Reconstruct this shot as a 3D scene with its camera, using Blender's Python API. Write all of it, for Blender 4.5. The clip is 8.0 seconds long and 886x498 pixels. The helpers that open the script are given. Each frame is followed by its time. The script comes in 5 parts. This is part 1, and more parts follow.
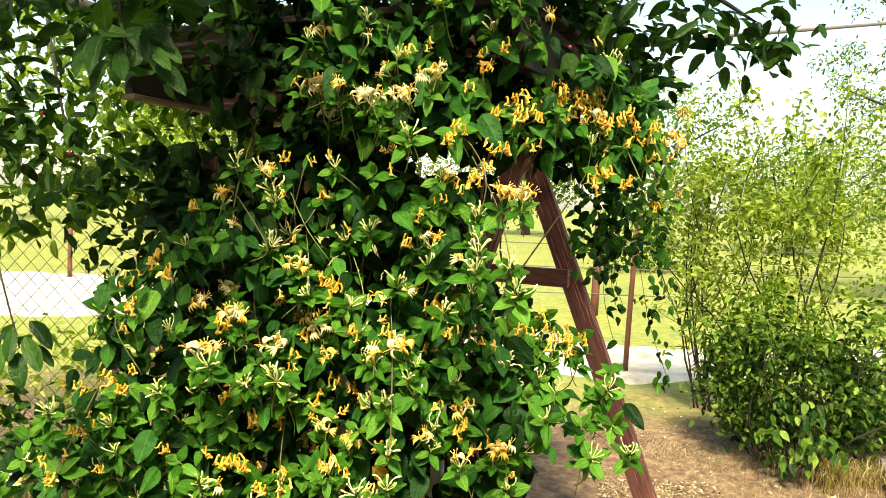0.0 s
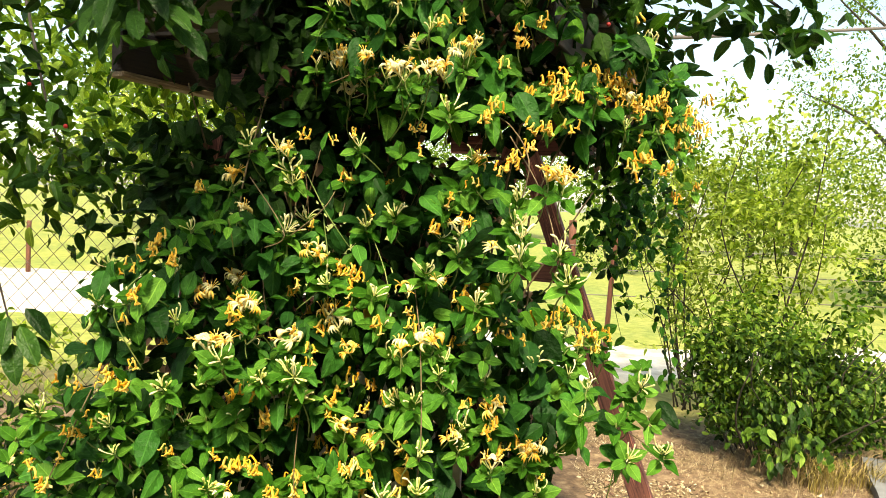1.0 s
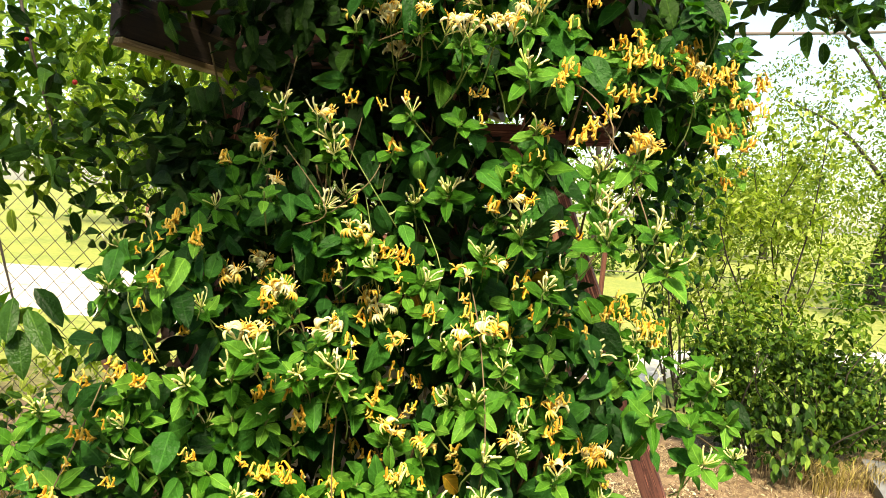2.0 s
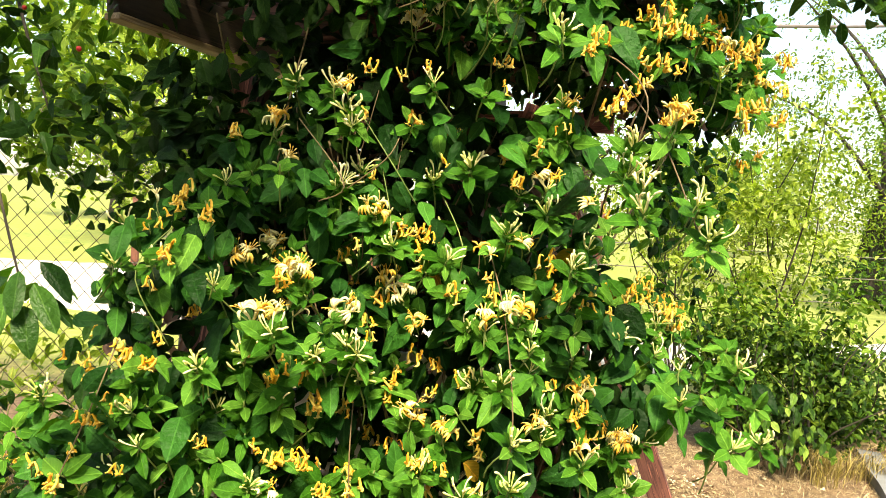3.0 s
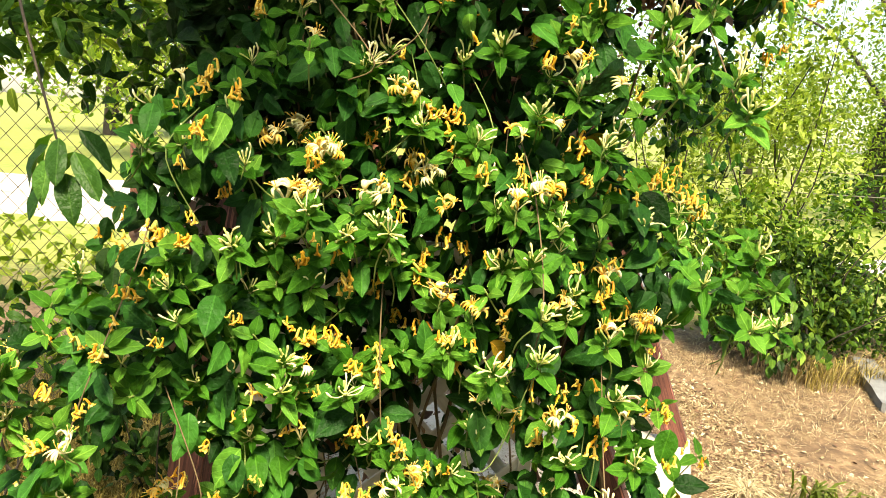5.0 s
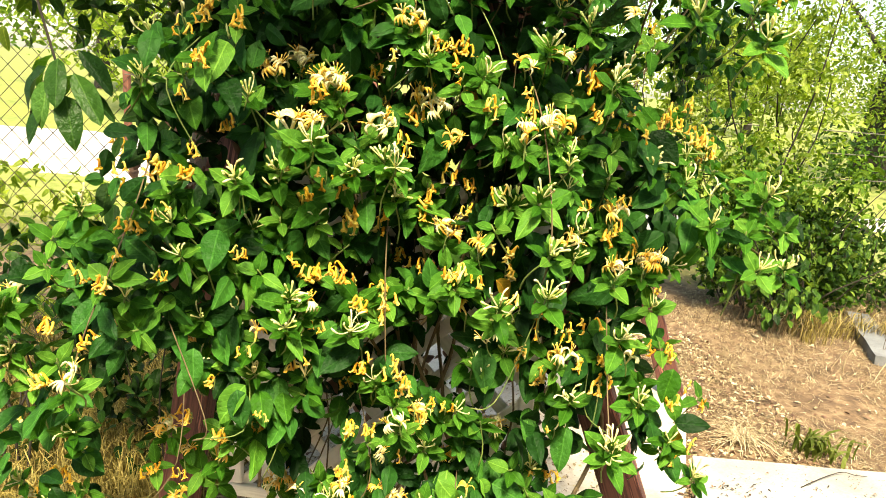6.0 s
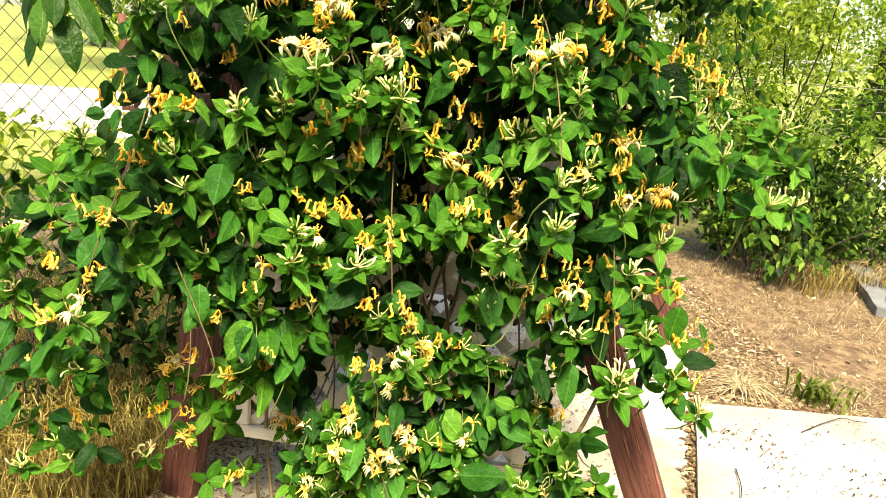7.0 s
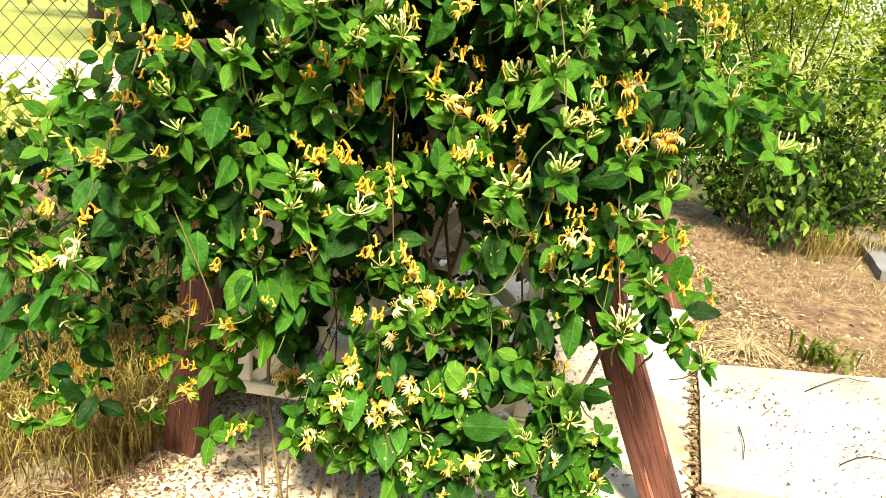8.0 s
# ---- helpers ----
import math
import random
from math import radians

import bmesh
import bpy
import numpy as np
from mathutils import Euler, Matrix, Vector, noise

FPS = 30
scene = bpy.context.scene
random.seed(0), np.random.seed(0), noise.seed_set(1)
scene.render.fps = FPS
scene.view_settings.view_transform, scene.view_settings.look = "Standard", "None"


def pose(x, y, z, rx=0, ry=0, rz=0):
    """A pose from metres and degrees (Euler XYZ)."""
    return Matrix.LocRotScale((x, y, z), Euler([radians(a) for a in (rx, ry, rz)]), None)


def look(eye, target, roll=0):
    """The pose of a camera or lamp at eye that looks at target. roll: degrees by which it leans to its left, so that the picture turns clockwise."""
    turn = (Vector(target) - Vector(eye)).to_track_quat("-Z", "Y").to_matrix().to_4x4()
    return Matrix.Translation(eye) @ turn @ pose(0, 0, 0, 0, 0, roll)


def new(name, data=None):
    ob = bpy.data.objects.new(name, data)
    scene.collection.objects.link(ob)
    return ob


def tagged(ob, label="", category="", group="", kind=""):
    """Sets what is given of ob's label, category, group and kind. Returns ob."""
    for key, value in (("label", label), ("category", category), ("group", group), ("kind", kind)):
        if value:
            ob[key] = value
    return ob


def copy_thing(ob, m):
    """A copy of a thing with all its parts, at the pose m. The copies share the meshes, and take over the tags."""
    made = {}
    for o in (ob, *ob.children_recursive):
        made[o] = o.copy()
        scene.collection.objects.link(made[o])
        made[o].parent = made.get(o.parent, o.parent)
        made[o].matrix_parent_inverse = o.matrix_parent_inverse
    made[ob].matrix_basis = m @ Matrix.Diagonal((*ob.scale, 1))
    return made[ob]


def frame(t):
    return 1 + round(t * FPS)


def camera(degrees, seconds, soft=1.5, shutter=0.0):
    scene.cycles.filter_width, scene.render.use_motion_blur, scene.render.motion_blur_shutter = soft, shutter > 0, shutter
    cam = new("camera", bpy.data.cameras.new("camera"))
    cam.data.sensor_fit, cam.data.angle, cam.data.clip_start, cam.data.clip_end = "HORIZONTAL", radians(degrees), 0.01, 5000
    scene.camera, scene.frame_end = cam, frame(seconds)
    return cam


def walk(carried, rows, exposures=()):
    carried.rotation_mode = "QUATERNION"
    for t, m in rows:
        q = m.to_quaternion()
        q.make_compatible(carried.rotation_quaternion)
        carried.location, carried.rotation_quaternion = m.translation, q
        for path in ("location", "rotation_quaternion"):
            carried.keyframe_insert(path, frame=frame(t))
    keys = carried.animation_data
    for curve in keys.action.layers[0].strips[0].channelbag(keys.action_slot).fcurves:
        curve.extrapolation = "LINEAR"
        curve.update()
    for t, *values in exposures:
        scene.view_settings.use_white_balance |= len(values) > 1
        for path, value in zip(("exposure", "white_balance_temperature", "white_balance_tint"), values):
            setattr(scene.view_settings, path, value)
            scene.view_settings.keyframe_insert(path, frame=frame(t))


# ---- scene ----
cam = camera(64.3, 8.0, 0.9)
PATH = [
    (0, (-0.012, 0.325, 1.638), (-0.042, 2.32, 1.506), 2.2),
    (0.5, (-0.12, 0.352, 1.627), (-0.09, 2.347, 1.495), 2.4),
    (1, (-0.154, 0.43, 1.597), (-0.084, 2.424, 1.469), 3.0),
    (1.5, (-0.212, 0.52, 1.562), (-0.1, 2.513, 1.437), 3.9),
    (1.7, (-0.258, 0.558, 1.55), (-0.129, 2.55, 1.427), 3.9),
    (2.8, (-0.38, 0.648, 1.506), (-0.191, 2.635, 1.389), 3.8),
    (3, (-0.376, 0.656, 1.495), (-0.185, 2.643, 1.365), 3.9),
    (3.5, (-0.386, 0.661, 1.471), (-0.19, 2.644, 1.296), 3.8),
    (4, (-0.403, 0.652, 1.457), (-0.201, 2.628, 1.222), 4.0),
    (4.2, (-0.41, 0.649, 1.453), (-0.208, 2.622, 1.192), 4.1),
    (5.3, (-0.44, 0.648, 1.409), (-0.223, 2.599, 1.024), 4.3),
    (5.5, (-0.445, 0.649, 1.402), (-0.221, 2.595, 0.995), 4.5),
    (6, (-0.448, 0.657, 1.376), (-0.218, 2.588, 0.91), 4.7),
    (6.5, (-0.449, 0.652, 1.355), (-0.216, 2.571, 0.839), 4.8),
    (7, (-0.456, 0.658, 1.325), (-0.222, 2.56, 0.753), 4.7),
    (7.5, (-0.457, 0.659, 1.298), (-0.224, 2.553, 0.697), 4.6),
    (8, (-0.451, 0.662, 1.269), (-0.22, 2.543, 0.628), 4.5),
]
walk(cam, [(t, look(eye, target, roll)) for t, eye, target, roll in PATH],
     [(0, 1.78, 8500, 5), (1.5, 1.8, 8500, 5), (3.5, 2.09, 8500, 5), (5.5, 2.02, 8500, 5), (8, 1.93, 8500, 5)])

# ---- light ----
SUN_DIR = Vector((-0.02, -0.70, 1.0)).normalized()
world = bpy.data.worlds.new("sky")
scene.world = world
world.use_nodes = True
wn = world.node_tree
sky = wn.nodes.new("ShaderNodeTexSky")
sky.sky_type = "NISHITA"
sky.sun_disc = False
sky.sun_elevation = math.asin(SUN_DIR.z)
sky.sun_rotation = math.atan2(SUN_DIR.x, SUN_DIR.y)
sky.dust_density = 1.5
wn.links.new(sky.outputs[0], wn.nodes["Background"].inputs[0])
wn.nodes["Background"].inputs[1].default_value = 0.115
sun = new("sun", bpy.data.lights.new("sun", "SUN"))
sun.data.energy, sun.data.angle, sun.data.color = 3.3, radians(12), (1.0, 0.95, 0.86)
sun.matrix_world = look(SUN_DIR * 40, (0, 0, 0))

# ---- materials ----
def material(name):
    m = bpy.data.materials.new(name)
    m.use_nodes = True
    nt = m.node_tree
    return m, nt, nt.nodes["Principled BSDF"]


def node(nt, kind, **values):
    n = nt.nodes.new(kind)
    for k, v in values.items():
        n.inputs[k.replace("_", " ")].default_value = v
    return n


def ramp(nt, source, stops):
    r = nt.nodes.new("ShaderNodeValToRGB")
    e = r.color_ramp.elements
    while len(e) < len(stops):
        e.new(0.5)
    for el, (p, c) in zip(e, stops):
        el.position, el.color = p, (*c, 1)
    nt.links.new(source, r.inputs[0])
    return r.outputs[0]


def math_node(nt, op, a, b=None):
    n = nt.nodes.new("ShaderNodeMath")
    n.operation = op
    for k, v in ((0, a), (1, b)):
        if v is None:
            continue
        if isinstance(v, (int, float)):
            n.inputs[k].default_value = v
        else:
            nt.links.new(v, n.inputs[k])
    return n.outputs[0]


def mix(nt, fac, a, b, kind="MIX"):
    n = nt.nodes.new("ShaderNodeMix")
    n.data_type, n.blend_type = "RGBA", kind
    for sock, v in ((n.inputs[0], fac), (n.inputs[6], a), (n.inputs[7], b)):
        if isinstance(v, (int, float)):
            sock.default_value = v
        elif isinstance(v, tuple):
            sock.default_value = (*v, 1)
        else:
            nt.links.new(v, sock)
    return n.outputs[2]


def noise_tex(nt, scale, detail=4.0, vector=None, rough=0.6):
    n = node(nt, "ShaderNodeTexNoise", Scale=scale, Detail=detail, Roughness=rough)
    if vector is not None:
        nt.links.new(vector, n.inputs["Vector"])
    return n.outputs["Fac"]


def bump(nt, bsdf, height, strength=0.3, distance=0.01):
    b = node(nt, "ShaderNodeBump", Strength=strength, Distance=distance)
    nt.links.new(height, b.inputs["Height"])
    nt.links.new(b.outputs[0], bsdf.inputs["Normal"])


def varied(nt):
    """A random value for each loose piece, whether it is an object or an island of a joined mesh."""
    a = nt.nodes.new("ShaderNodeObjectInfo").outputs["Random"]
    b = nt.nodes.new("ShaderNodeNewGeometry").outputs["Random Per Island"]
    return math_node(nt, "FRACT", math_node(nt, "ADD", math_node(nt, "MULTIPLY", a, 7.31), b))


def leaf_material(name, stops, through_light=0.35, rough=0.45, vein=0.6, tint=(0.9, 1.0, 0.35), gloss=0.09):
    m, nt, bsdf = material(name)
    col = ramp(nt, varied(nt), stops)
    uv = nt.nodes.new("ShaderNodeUVMap")
    sep = nt.nodes.new("ShaderNodeSeparateXYZ")
    nt.links.new(uv.outputs[0], sep.inputs[0])
    side = math_node(nt, "ABSOLUTE", math_node(nt, "SUBTRACT", sep.outputs[0], 0.5))
    rib = math_node(nt, "LESS_THAN", side, 0.03)
    wave = math_node(nt, "FRACT", math_node(nt, "MULTIPLY", math_node(nt, "SUBTRACT", sep.outputs[1], math_node(nt, "MULTIPLY", side, 0.7)), 6.0))
    veins = math_node(nt, "LESS_THAN", wave, 0.11)
    lines = math_node(nt, "MAXIMUM", rib, math_node(nt, "MULTIPLY", veins, 0.5))
    light = mix(nt, 1.0, col, (2.6, 2.0, 2.4), "MULTIPLY")
    col = mix(nt, math_node(nt, "MULTIPLY", lines, vein), col, light)
    geo = nt.nodes.new("ShaderNodeNewGeometry")
    blotch = noise_tex(nt, 40.0, 3.0, geo.outputs["Position"])
    col = mix(nt, 0.55, col, ramp(nt, blotch, [(0.3, (0.55, 0.6, 0.5)), (0.7, (1.3, 1.25, 1.2))]), "MULTIPLY")
    nt.links.new(col, bsdf.inputs["Base Color"])
    bsdf.inputs["Roughness"].default_value = rough
    bsdf.inputs["Specular IOR Level"].default_value = gloss
    pucker = math_node(nt, "ADD", wave, math_node(nt, "MULTIPLY", noise_tex(nt, 90.0, 2.0, geo.outputs["Position"]), 1.6))
    bump(nt, bsdf, math_node(nt, "SUBTRACT", pucker, math_node(nt, "MULTIPLY", lines, 1.2)), 0.8, 0.004)
    tr = nt.nodes.new("ShaderNodeBsdfTranslucent")
    nt.links.new(mix(nt, 1.0, col, tint, "MULTIPLY"), tr.inputs["Color"])
    sh = nt.nodes.new("ShaderNodeMixShader")
    sh.inputs[0].default_value = through_light
    nt.links.new(bsdf.outputs[0], sh.inputs[1])
    nt.links.new(tr.outputs[0], sh.inputs[2])
    nt.links.new(sh.outputs[0], nt.nodes["Material Output"].inputs["Surface"])
    return m


def petal_material(name, stops, through_light=0.25):
    m, nt, bsdf = material(name)
    col = ramp(nt, varied(nt), stops)
    geo = nt.nodes.new("ShaderNodeNewGeometry")
    col = mix(nt, 0.35, col, ramp(nt, noise_tex(nt, 120.0, 2.0, geo.outputs["Position"]), [(0.3, (0.78, 0.74, 0.66)), (0.7, (1.1, 1.1, 1.1))]), "MULTIPLY")
    nt.links.new(col, bsdf.inputs["Base Color"])
    bsdf.inputs["Roughness"].default_value = 0.6
    tr = nt.nodes.new("ShaderNodeBsdfTranslucent")
    nt.links.new(col, tr.inputs["Color"])
    sh = nt.nodes.new("ShaderNodeMixShader")
    sh.inputs[0].default_value = through_light
    nt.links.new(bsdf.outputs[0], sh.inputs[1])
    nt.links.new(tr.outputs[0], sh.inputs[2])
    nt.links.new(sh.outputs[0], nt.nodes["Material Output"].inputs["Surface"])
    return m


def wood_material(name, dark, light, paint=0.0, rough=0.7, stretch=(40, 40, 2.5)):
    m, nt, bsdf = material(name)
    tex = nt.nodes.new("ShaderNodeTexCoord")
    mp = nt.nodes.new("ShaderNodeMapping")
    mp.inputs["Scale"].default_value = stretch
    nt.links.new(tex.outputs["Object"], mp.inputs[0])
    grain = noise_tex(nt, 1.0, 6.0, mp.outputs[0], 0.65)
    col = ramp(nt, grain, [(0.3, dark), (0.46, tuple(0.7 * a + 0.3 * b for a, b in zip(dark, light))), (0.56, dark), (0.62, light), (0.68, tuple(0.75 * a + 0.25 * b for a, b in zip(dark, light)))])
    blot = noise_tex(nt, 9.0, 4.0, tex.outputs["Object"])
    col = mix(nt, 0.5, col, ramp(nt, blot, [(0.3, (0.55, 0.52, 0.5)), (0.7, (1.2, 1.15, 1.1))]), "MULTIPLY")
    nt.links.new(col, bsdf.inputs["Base Color"])
    bsdf.inputs["Roughness"].default_value = rough
    bump(nt, bsdf, grain, 0.4, 0.004)
    return m


M_LEAF = leaf_material("honeysuckle_leaf", [(0.0, (0.005, 0.026, 0.004)), (0.4, (0.012, 0.062, 0.0105)), (0.75, (0.026, 0.12, 0.017)), (1.0, (0.05, 0.19, 0.026))], 0.27, 0.5, gloss=0.12)
# Darker leaf copy: the shade inside the vine is put into its colour.
M_LEAF_SHADE = leaf_material("shade_dark_leaf", [(0.0, (0.005, 0.018, 0.003)), (0.6, (0.009, 0.034, 0.004)), (1.0, (0.02, 0.06, 0.007))], 0.1, 0.6)
M_YOUNG = leaf_material("young_leaf", [(0.0, (0.022, 0.1, 0.008)), (0.5, (0.05, 0.175, 0.019)), (1.0, (0.11, 0.28, 0.038))], 0.28, 0.5)
M_YELLOWED = leaf_material("yellowed_leaf", [(0.0, (0.45, 0.30, 0.03)), (1.0, (0.32, 0.18, 0.03))])
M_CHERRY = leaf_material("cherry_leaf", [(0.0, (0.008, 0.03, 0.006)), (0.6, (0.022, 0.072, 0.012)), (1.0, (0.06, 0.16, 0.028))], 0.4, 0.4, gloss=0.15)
# Paler leaf copy: the sunlight on a crown is put into its colour.
M_SUN_PAINTED = leaf_material("sun_painted_leaf", [(0.0, (0.03, 0.09, 0.01)), (0.5, (0.1, 0.2, 0.025)), (1.0, (0.24, 0.36, 0.06))], 0.42, 0.5)
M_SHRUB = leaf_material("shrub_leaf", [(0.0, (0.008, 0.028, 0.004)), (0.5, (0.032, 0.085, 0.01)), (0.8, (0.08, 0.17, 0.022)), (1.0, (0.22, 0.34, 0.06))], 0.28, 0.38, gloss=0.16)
M_SAPLING = leaf_material("sapling_leaf", [(0.0, (0.08, 0.15, 0.02)), (0.45, (0.24, 0.35, 0.05)), (1.0, (0.5, 0.6, 0.17))], 0.5)
M_WEED = leaf_material("weed_leaf", [(0.0, (0.07, 0.1, 0.02)), (0.5, (0.14, 0.18, 0.04)), (1.0, (0.24, 0.28, 0.08))], 0.42, vein=0.0)
M_FAR = leaf_material("far_leaf", [(0.0, (0.06, 0.13, 0.02)), (0.5, (0.12, 0.22, 0.03)), (1.0, (0.2, 0.3, 0.05))], 0.4, 0.6, 0.0)
M_WHITE = petal_material("cream_petal", [(0.0, (0.86, 0.76, 0.33)), (0.5, (0.9, 0.86, 0.58)), (1.0, (0.82, 0.8, 0.36))])
M_BUD = petal_material("green_white_bud", [(0.0, (0.5, 0.62, 0.13)), (0.4, (0.74, 0.78, 0.3)), (1.0, (0.9, 0.84, 0.42))])
M_YELLOW = petal_material("yellow_petal", [(0.0, (0.88, 0.5, 0.05)), (0.6, (0.9, 0.64, 0.14)), (1.0, (0.88, 0.74, 0.3))])
M_ORANGE = petal_material("withered_orange_petal", [(0.0, (0.62, 0.27, 0.02)), (0.25, (0.86, 0.5, 0.04)), (1.0, (0.92, 0.72, 0.16))])
M_STEM = wood_material("vine_stem", (0.10, 0.07, 0.03), (0.24, 0.17, 0.08))
M_GREENSTEM = wood_material("green_stem", (0.12, 0.2, 0.04), (0.25, 0.28, 0.08))
M_BARK = wood_material("bark", (0.02, 0.016, 0.012), (0.075, 0.058, 0.042), rough=0.9, stretch=(30, 30, 6))
M_REDWOOD = wood_material("red_stained_wood", (0.042, 0.009, 0.007), (0.42, 0.165, 0.12), stretch=(55, 55, 2.0))
# Weathered brown, darkened further: the roof's shade is put into the colour.
M_ROOFWOOD = wood_material("weathered_wood_shade_dark", (0.022, 0.014, 0.01), (0.085, 0.055, 0.04), stretch=(55, 55, 2.0))
# Tan wood with the light bounced up from the ground put into its colour.
M_BOUNCE_TAN = wood_material("bounce_lit_tan", (0.2, 0.14, 0.075), (0.42, 0.31, 0.18), stretch=(55, 55, 2.0))
M_RUST = wood_material("rusty_red_steel", (0.1, 0.032, 0.018), (0.2, 0.075, 0.04), rough=0.8)
M_LATTICE = wood_material("white_painted_wood", (0.76, 0.74, 0.7), (0.88, 0.86, 0.82), rough=0.6)
M_CHERRYFRUIT = petal_material("red_fruit", [(0.0, (0.25, 0.008, 0.008)), (1.0, (0.4, 0.012, 0.012))], 0.05)
M_WIRE, nt, b = material("galvanised_wire")
b.inputs["Metallic"].default_value, b.inputs["Roughness"].default_value = 0.6, 0.6
nt.links.new(ramp(nt, noise_tex(nt, 60.0), [(0.3, (0.10, 0.09, 0.07)), (0.7, (0.22, 0.2, 0.17))]), b.inputs["Base Color"])
M_CABLE, nt, b = material("cable_sheath")
b.inputs["Roughness"].default_value = 0.7
nt.links.new(ramp(nt, noise_tex(nt, 3.0), [(0.3, (0.10, 0.085, 0.08)), (0.7, (0.2, 0.16, 0.14))]), b.inputs["Base Color"])


def concrete_material(name, low, high, spots=0.6):
    m, nt, b = material(name)
    geo = nt.nodes.new("ShaderNodeNewGeometry").outputs["Position"]
    fine = noise_tex(nt, 90.0, 5.0, geo)
    col = ramp(nt, noise_tex(nt, 3.0, 6.0, geo), [(0.3, low), (0.65, high)])
    col = mix(nt, 0.4, col, ramp(nt, fine, [(0.3, (0.7, 0.68, 0.64)), (0.6, (1.1, 1.1, 1.08))]), "MULTIPLY")
    pits = node(nt, "ShaderNodeTexVoronoi", Scale=38.0)
    nt.links.new(geo, pits.inputs["Vector"])
    mask = math_node(nt, "MULTIPLY", math_node(nt, "LESS_THAN", pits.outputs["Distance"], 0.13), math_node(nt, "GREATER_THAN", noise_tex(nt, 2.2, 2.0, geo), 0.5))
    col = mix(nt, math_node(nt, "MULTIPLY", mask, spots), col, (0.12, 0.1, 0.09))
    nt.links.new(col, b.inputs["Base Color"])
    b.inputs["Roughness"].default_value = 0.9
    bump(nt, b, fine, 0.35, 0.004)
    return m


M_SLAB = concrete_material("weathered_concrete", (0.25, 0.233, 0.205), (0.46, 0.44, 0.4), 1.0)
M_PAD = concrete_material("whitewashed_concrete", (0.3, 0.235, 0.165), (0.72, 0.65, 0.54), 0.6)
M_ROAD = concrete_material("pale_gravel", (0.26, 0.23, 0.17), (0.66, 0.63, 0.57), 0.2)
M_STONE = concrete_material("rough_stone", (0.13, 0.11, 0.075), (0.25, 0.22, 0.16))
M_KERB = concrete_material("grey_kerb_concrete", (0.09, 0.095, 0.1), (0.19, 0.2, 0.21))

# ground: straw and bare earth beside the swing, mown grass farther out
M_GROUND, nt, b = material("ground")
geo = nt.nodes.new("ShaderNodeNewGeometry").outputs["Position"]
sep = nt.nodes.new("ShaderNodeSeparateXYZ")
nt.links.new(geo, sep.inputs[0])
wob = math_node(nt, "MULTIPLY", math_node(nt, "SUBTRACT", noise_tex(nt, 0.9, 5.0, geo), 0.5), 3.0)
edge = math_node(nt, "ADD", sep.outputs[1], wob)
far = ramp(nt, math_node(nt, "MULTIPLY", math_node(nt, "SUBTRACT", edge, 5.4), 0.6), [(0.0, (0, 0, 0)), (1.0, (1, 1, 1))])
straw = ramp(nt, noise_tex(nt, 14.0, 8.0, geo, 0.7), [(0.3, (0.045, 0.028, 0.018)), (0.5, (0.15, 0.1, 0.06)), (0.7, (0.29, 0.22, 0.14))])
straw = mix(nt, 0.75, straw, ramp(nt, noise_tex(nt, 2.3, 6.0, geo, 0.7), [(0.32, (0.5, 0.4, 0.3)), (0.5, (1.0, 0.9, 0.76)), (0.68, (1.3, 1.24, 1.1))]), "MULTIPLY")
lawn = ramp(nt, noise_tex(nt, 7.0, 8.0, geo, 0.7), [(0.25, (0.085, 0.125, 0.022)), (0.5, (0.19, 0.22, 0.045)), (0.75, (0.34, 0.31, 0.1))])
lawn = mix(nt, 0.6, lawn, ramp(nt, noise_tex(nt, 0.5, 4.0, geo), [(0.3, (0.6, 0.75, 0.6)), (0.7, (1.25, 1.12, 0.9))]), "MULTIPLY")
nt.links.new(mix(nt, far, straw, lawn), b.inputs["Base Color"])
b.inputs["Roughness"].default_value = 0.95
bump(nt, b, noise_tex(nt, 45.0, 6.0, geo), 0.4, 0.01)

M_STRAW = petal_material("dry_straw", [(0.0, (0.1, 0.062, 0.03)), (0.5, (0.26, 0.195, 0.1)), (1.0, (0.47, 0.375, 0.22))], 0.12)
M_DRYGRASS = petal_material("dry_grass", [(0.0, (0.07, 0.055, 0.013)), (0.5, (0.3, 0.24, 0.058)), (1.0, (0.58, 0.47, 0.17))], 0.32)
M_BLEACHED = petal_material("bleached_straw", [(0.0, (0.3, 0.22, 0.12)), (0.5, (0.52, 0.42, 0.26)), (1.0, (0.72, 0.62, 0.42))], 0.15)
M_LITTER = petal_material("leaf_litter", [(0.0, (0.06, 0.025, 0.014)), (0.5, (0.16, 0.08, 0.045)), (1.0, (0.32, 0.2, 0.12))], 0.08)

# ---- mesh helpers ----
rng = np.random.default_rng(11)


def unit(v):
    v = np.asarray(v, float)
    return v / np.maximum(np.linalg.norm(v, axis=-1, keepdims=True), 1e-9)


def mesh_np(name, V, F, mats, UV=None, index=None, smooth=True):
    me = bpy.data.meshes.new(name)
    me.from_pydata(np.asarray(V).tolist(), [], np.asarray(F).tolist())
    for m in mats:
        me.materials.append(m)
    if UV is not None:
        layer = me.uv_layers.new(name="UVMap")
        layer.data.foreach_set("uv", np.asarray(UV)[np.asarray(F).ravel()].astype(np.float32).ravel())
    if index is not None:
        me.polygons.foreach_set("material_index", np.asarray(index, np.int32))
    me.polygons.foreach_set("use_smooth", np.full(len(F), smooth))
    me.update()
    return me


def child(name, me, parent, m=None, label=""):
    ob = new(name, me)
    ob.parent = parent
    if m is not None:
        ob.matrix_basis = m
    if label:
        ob["label"] = label
    return ob


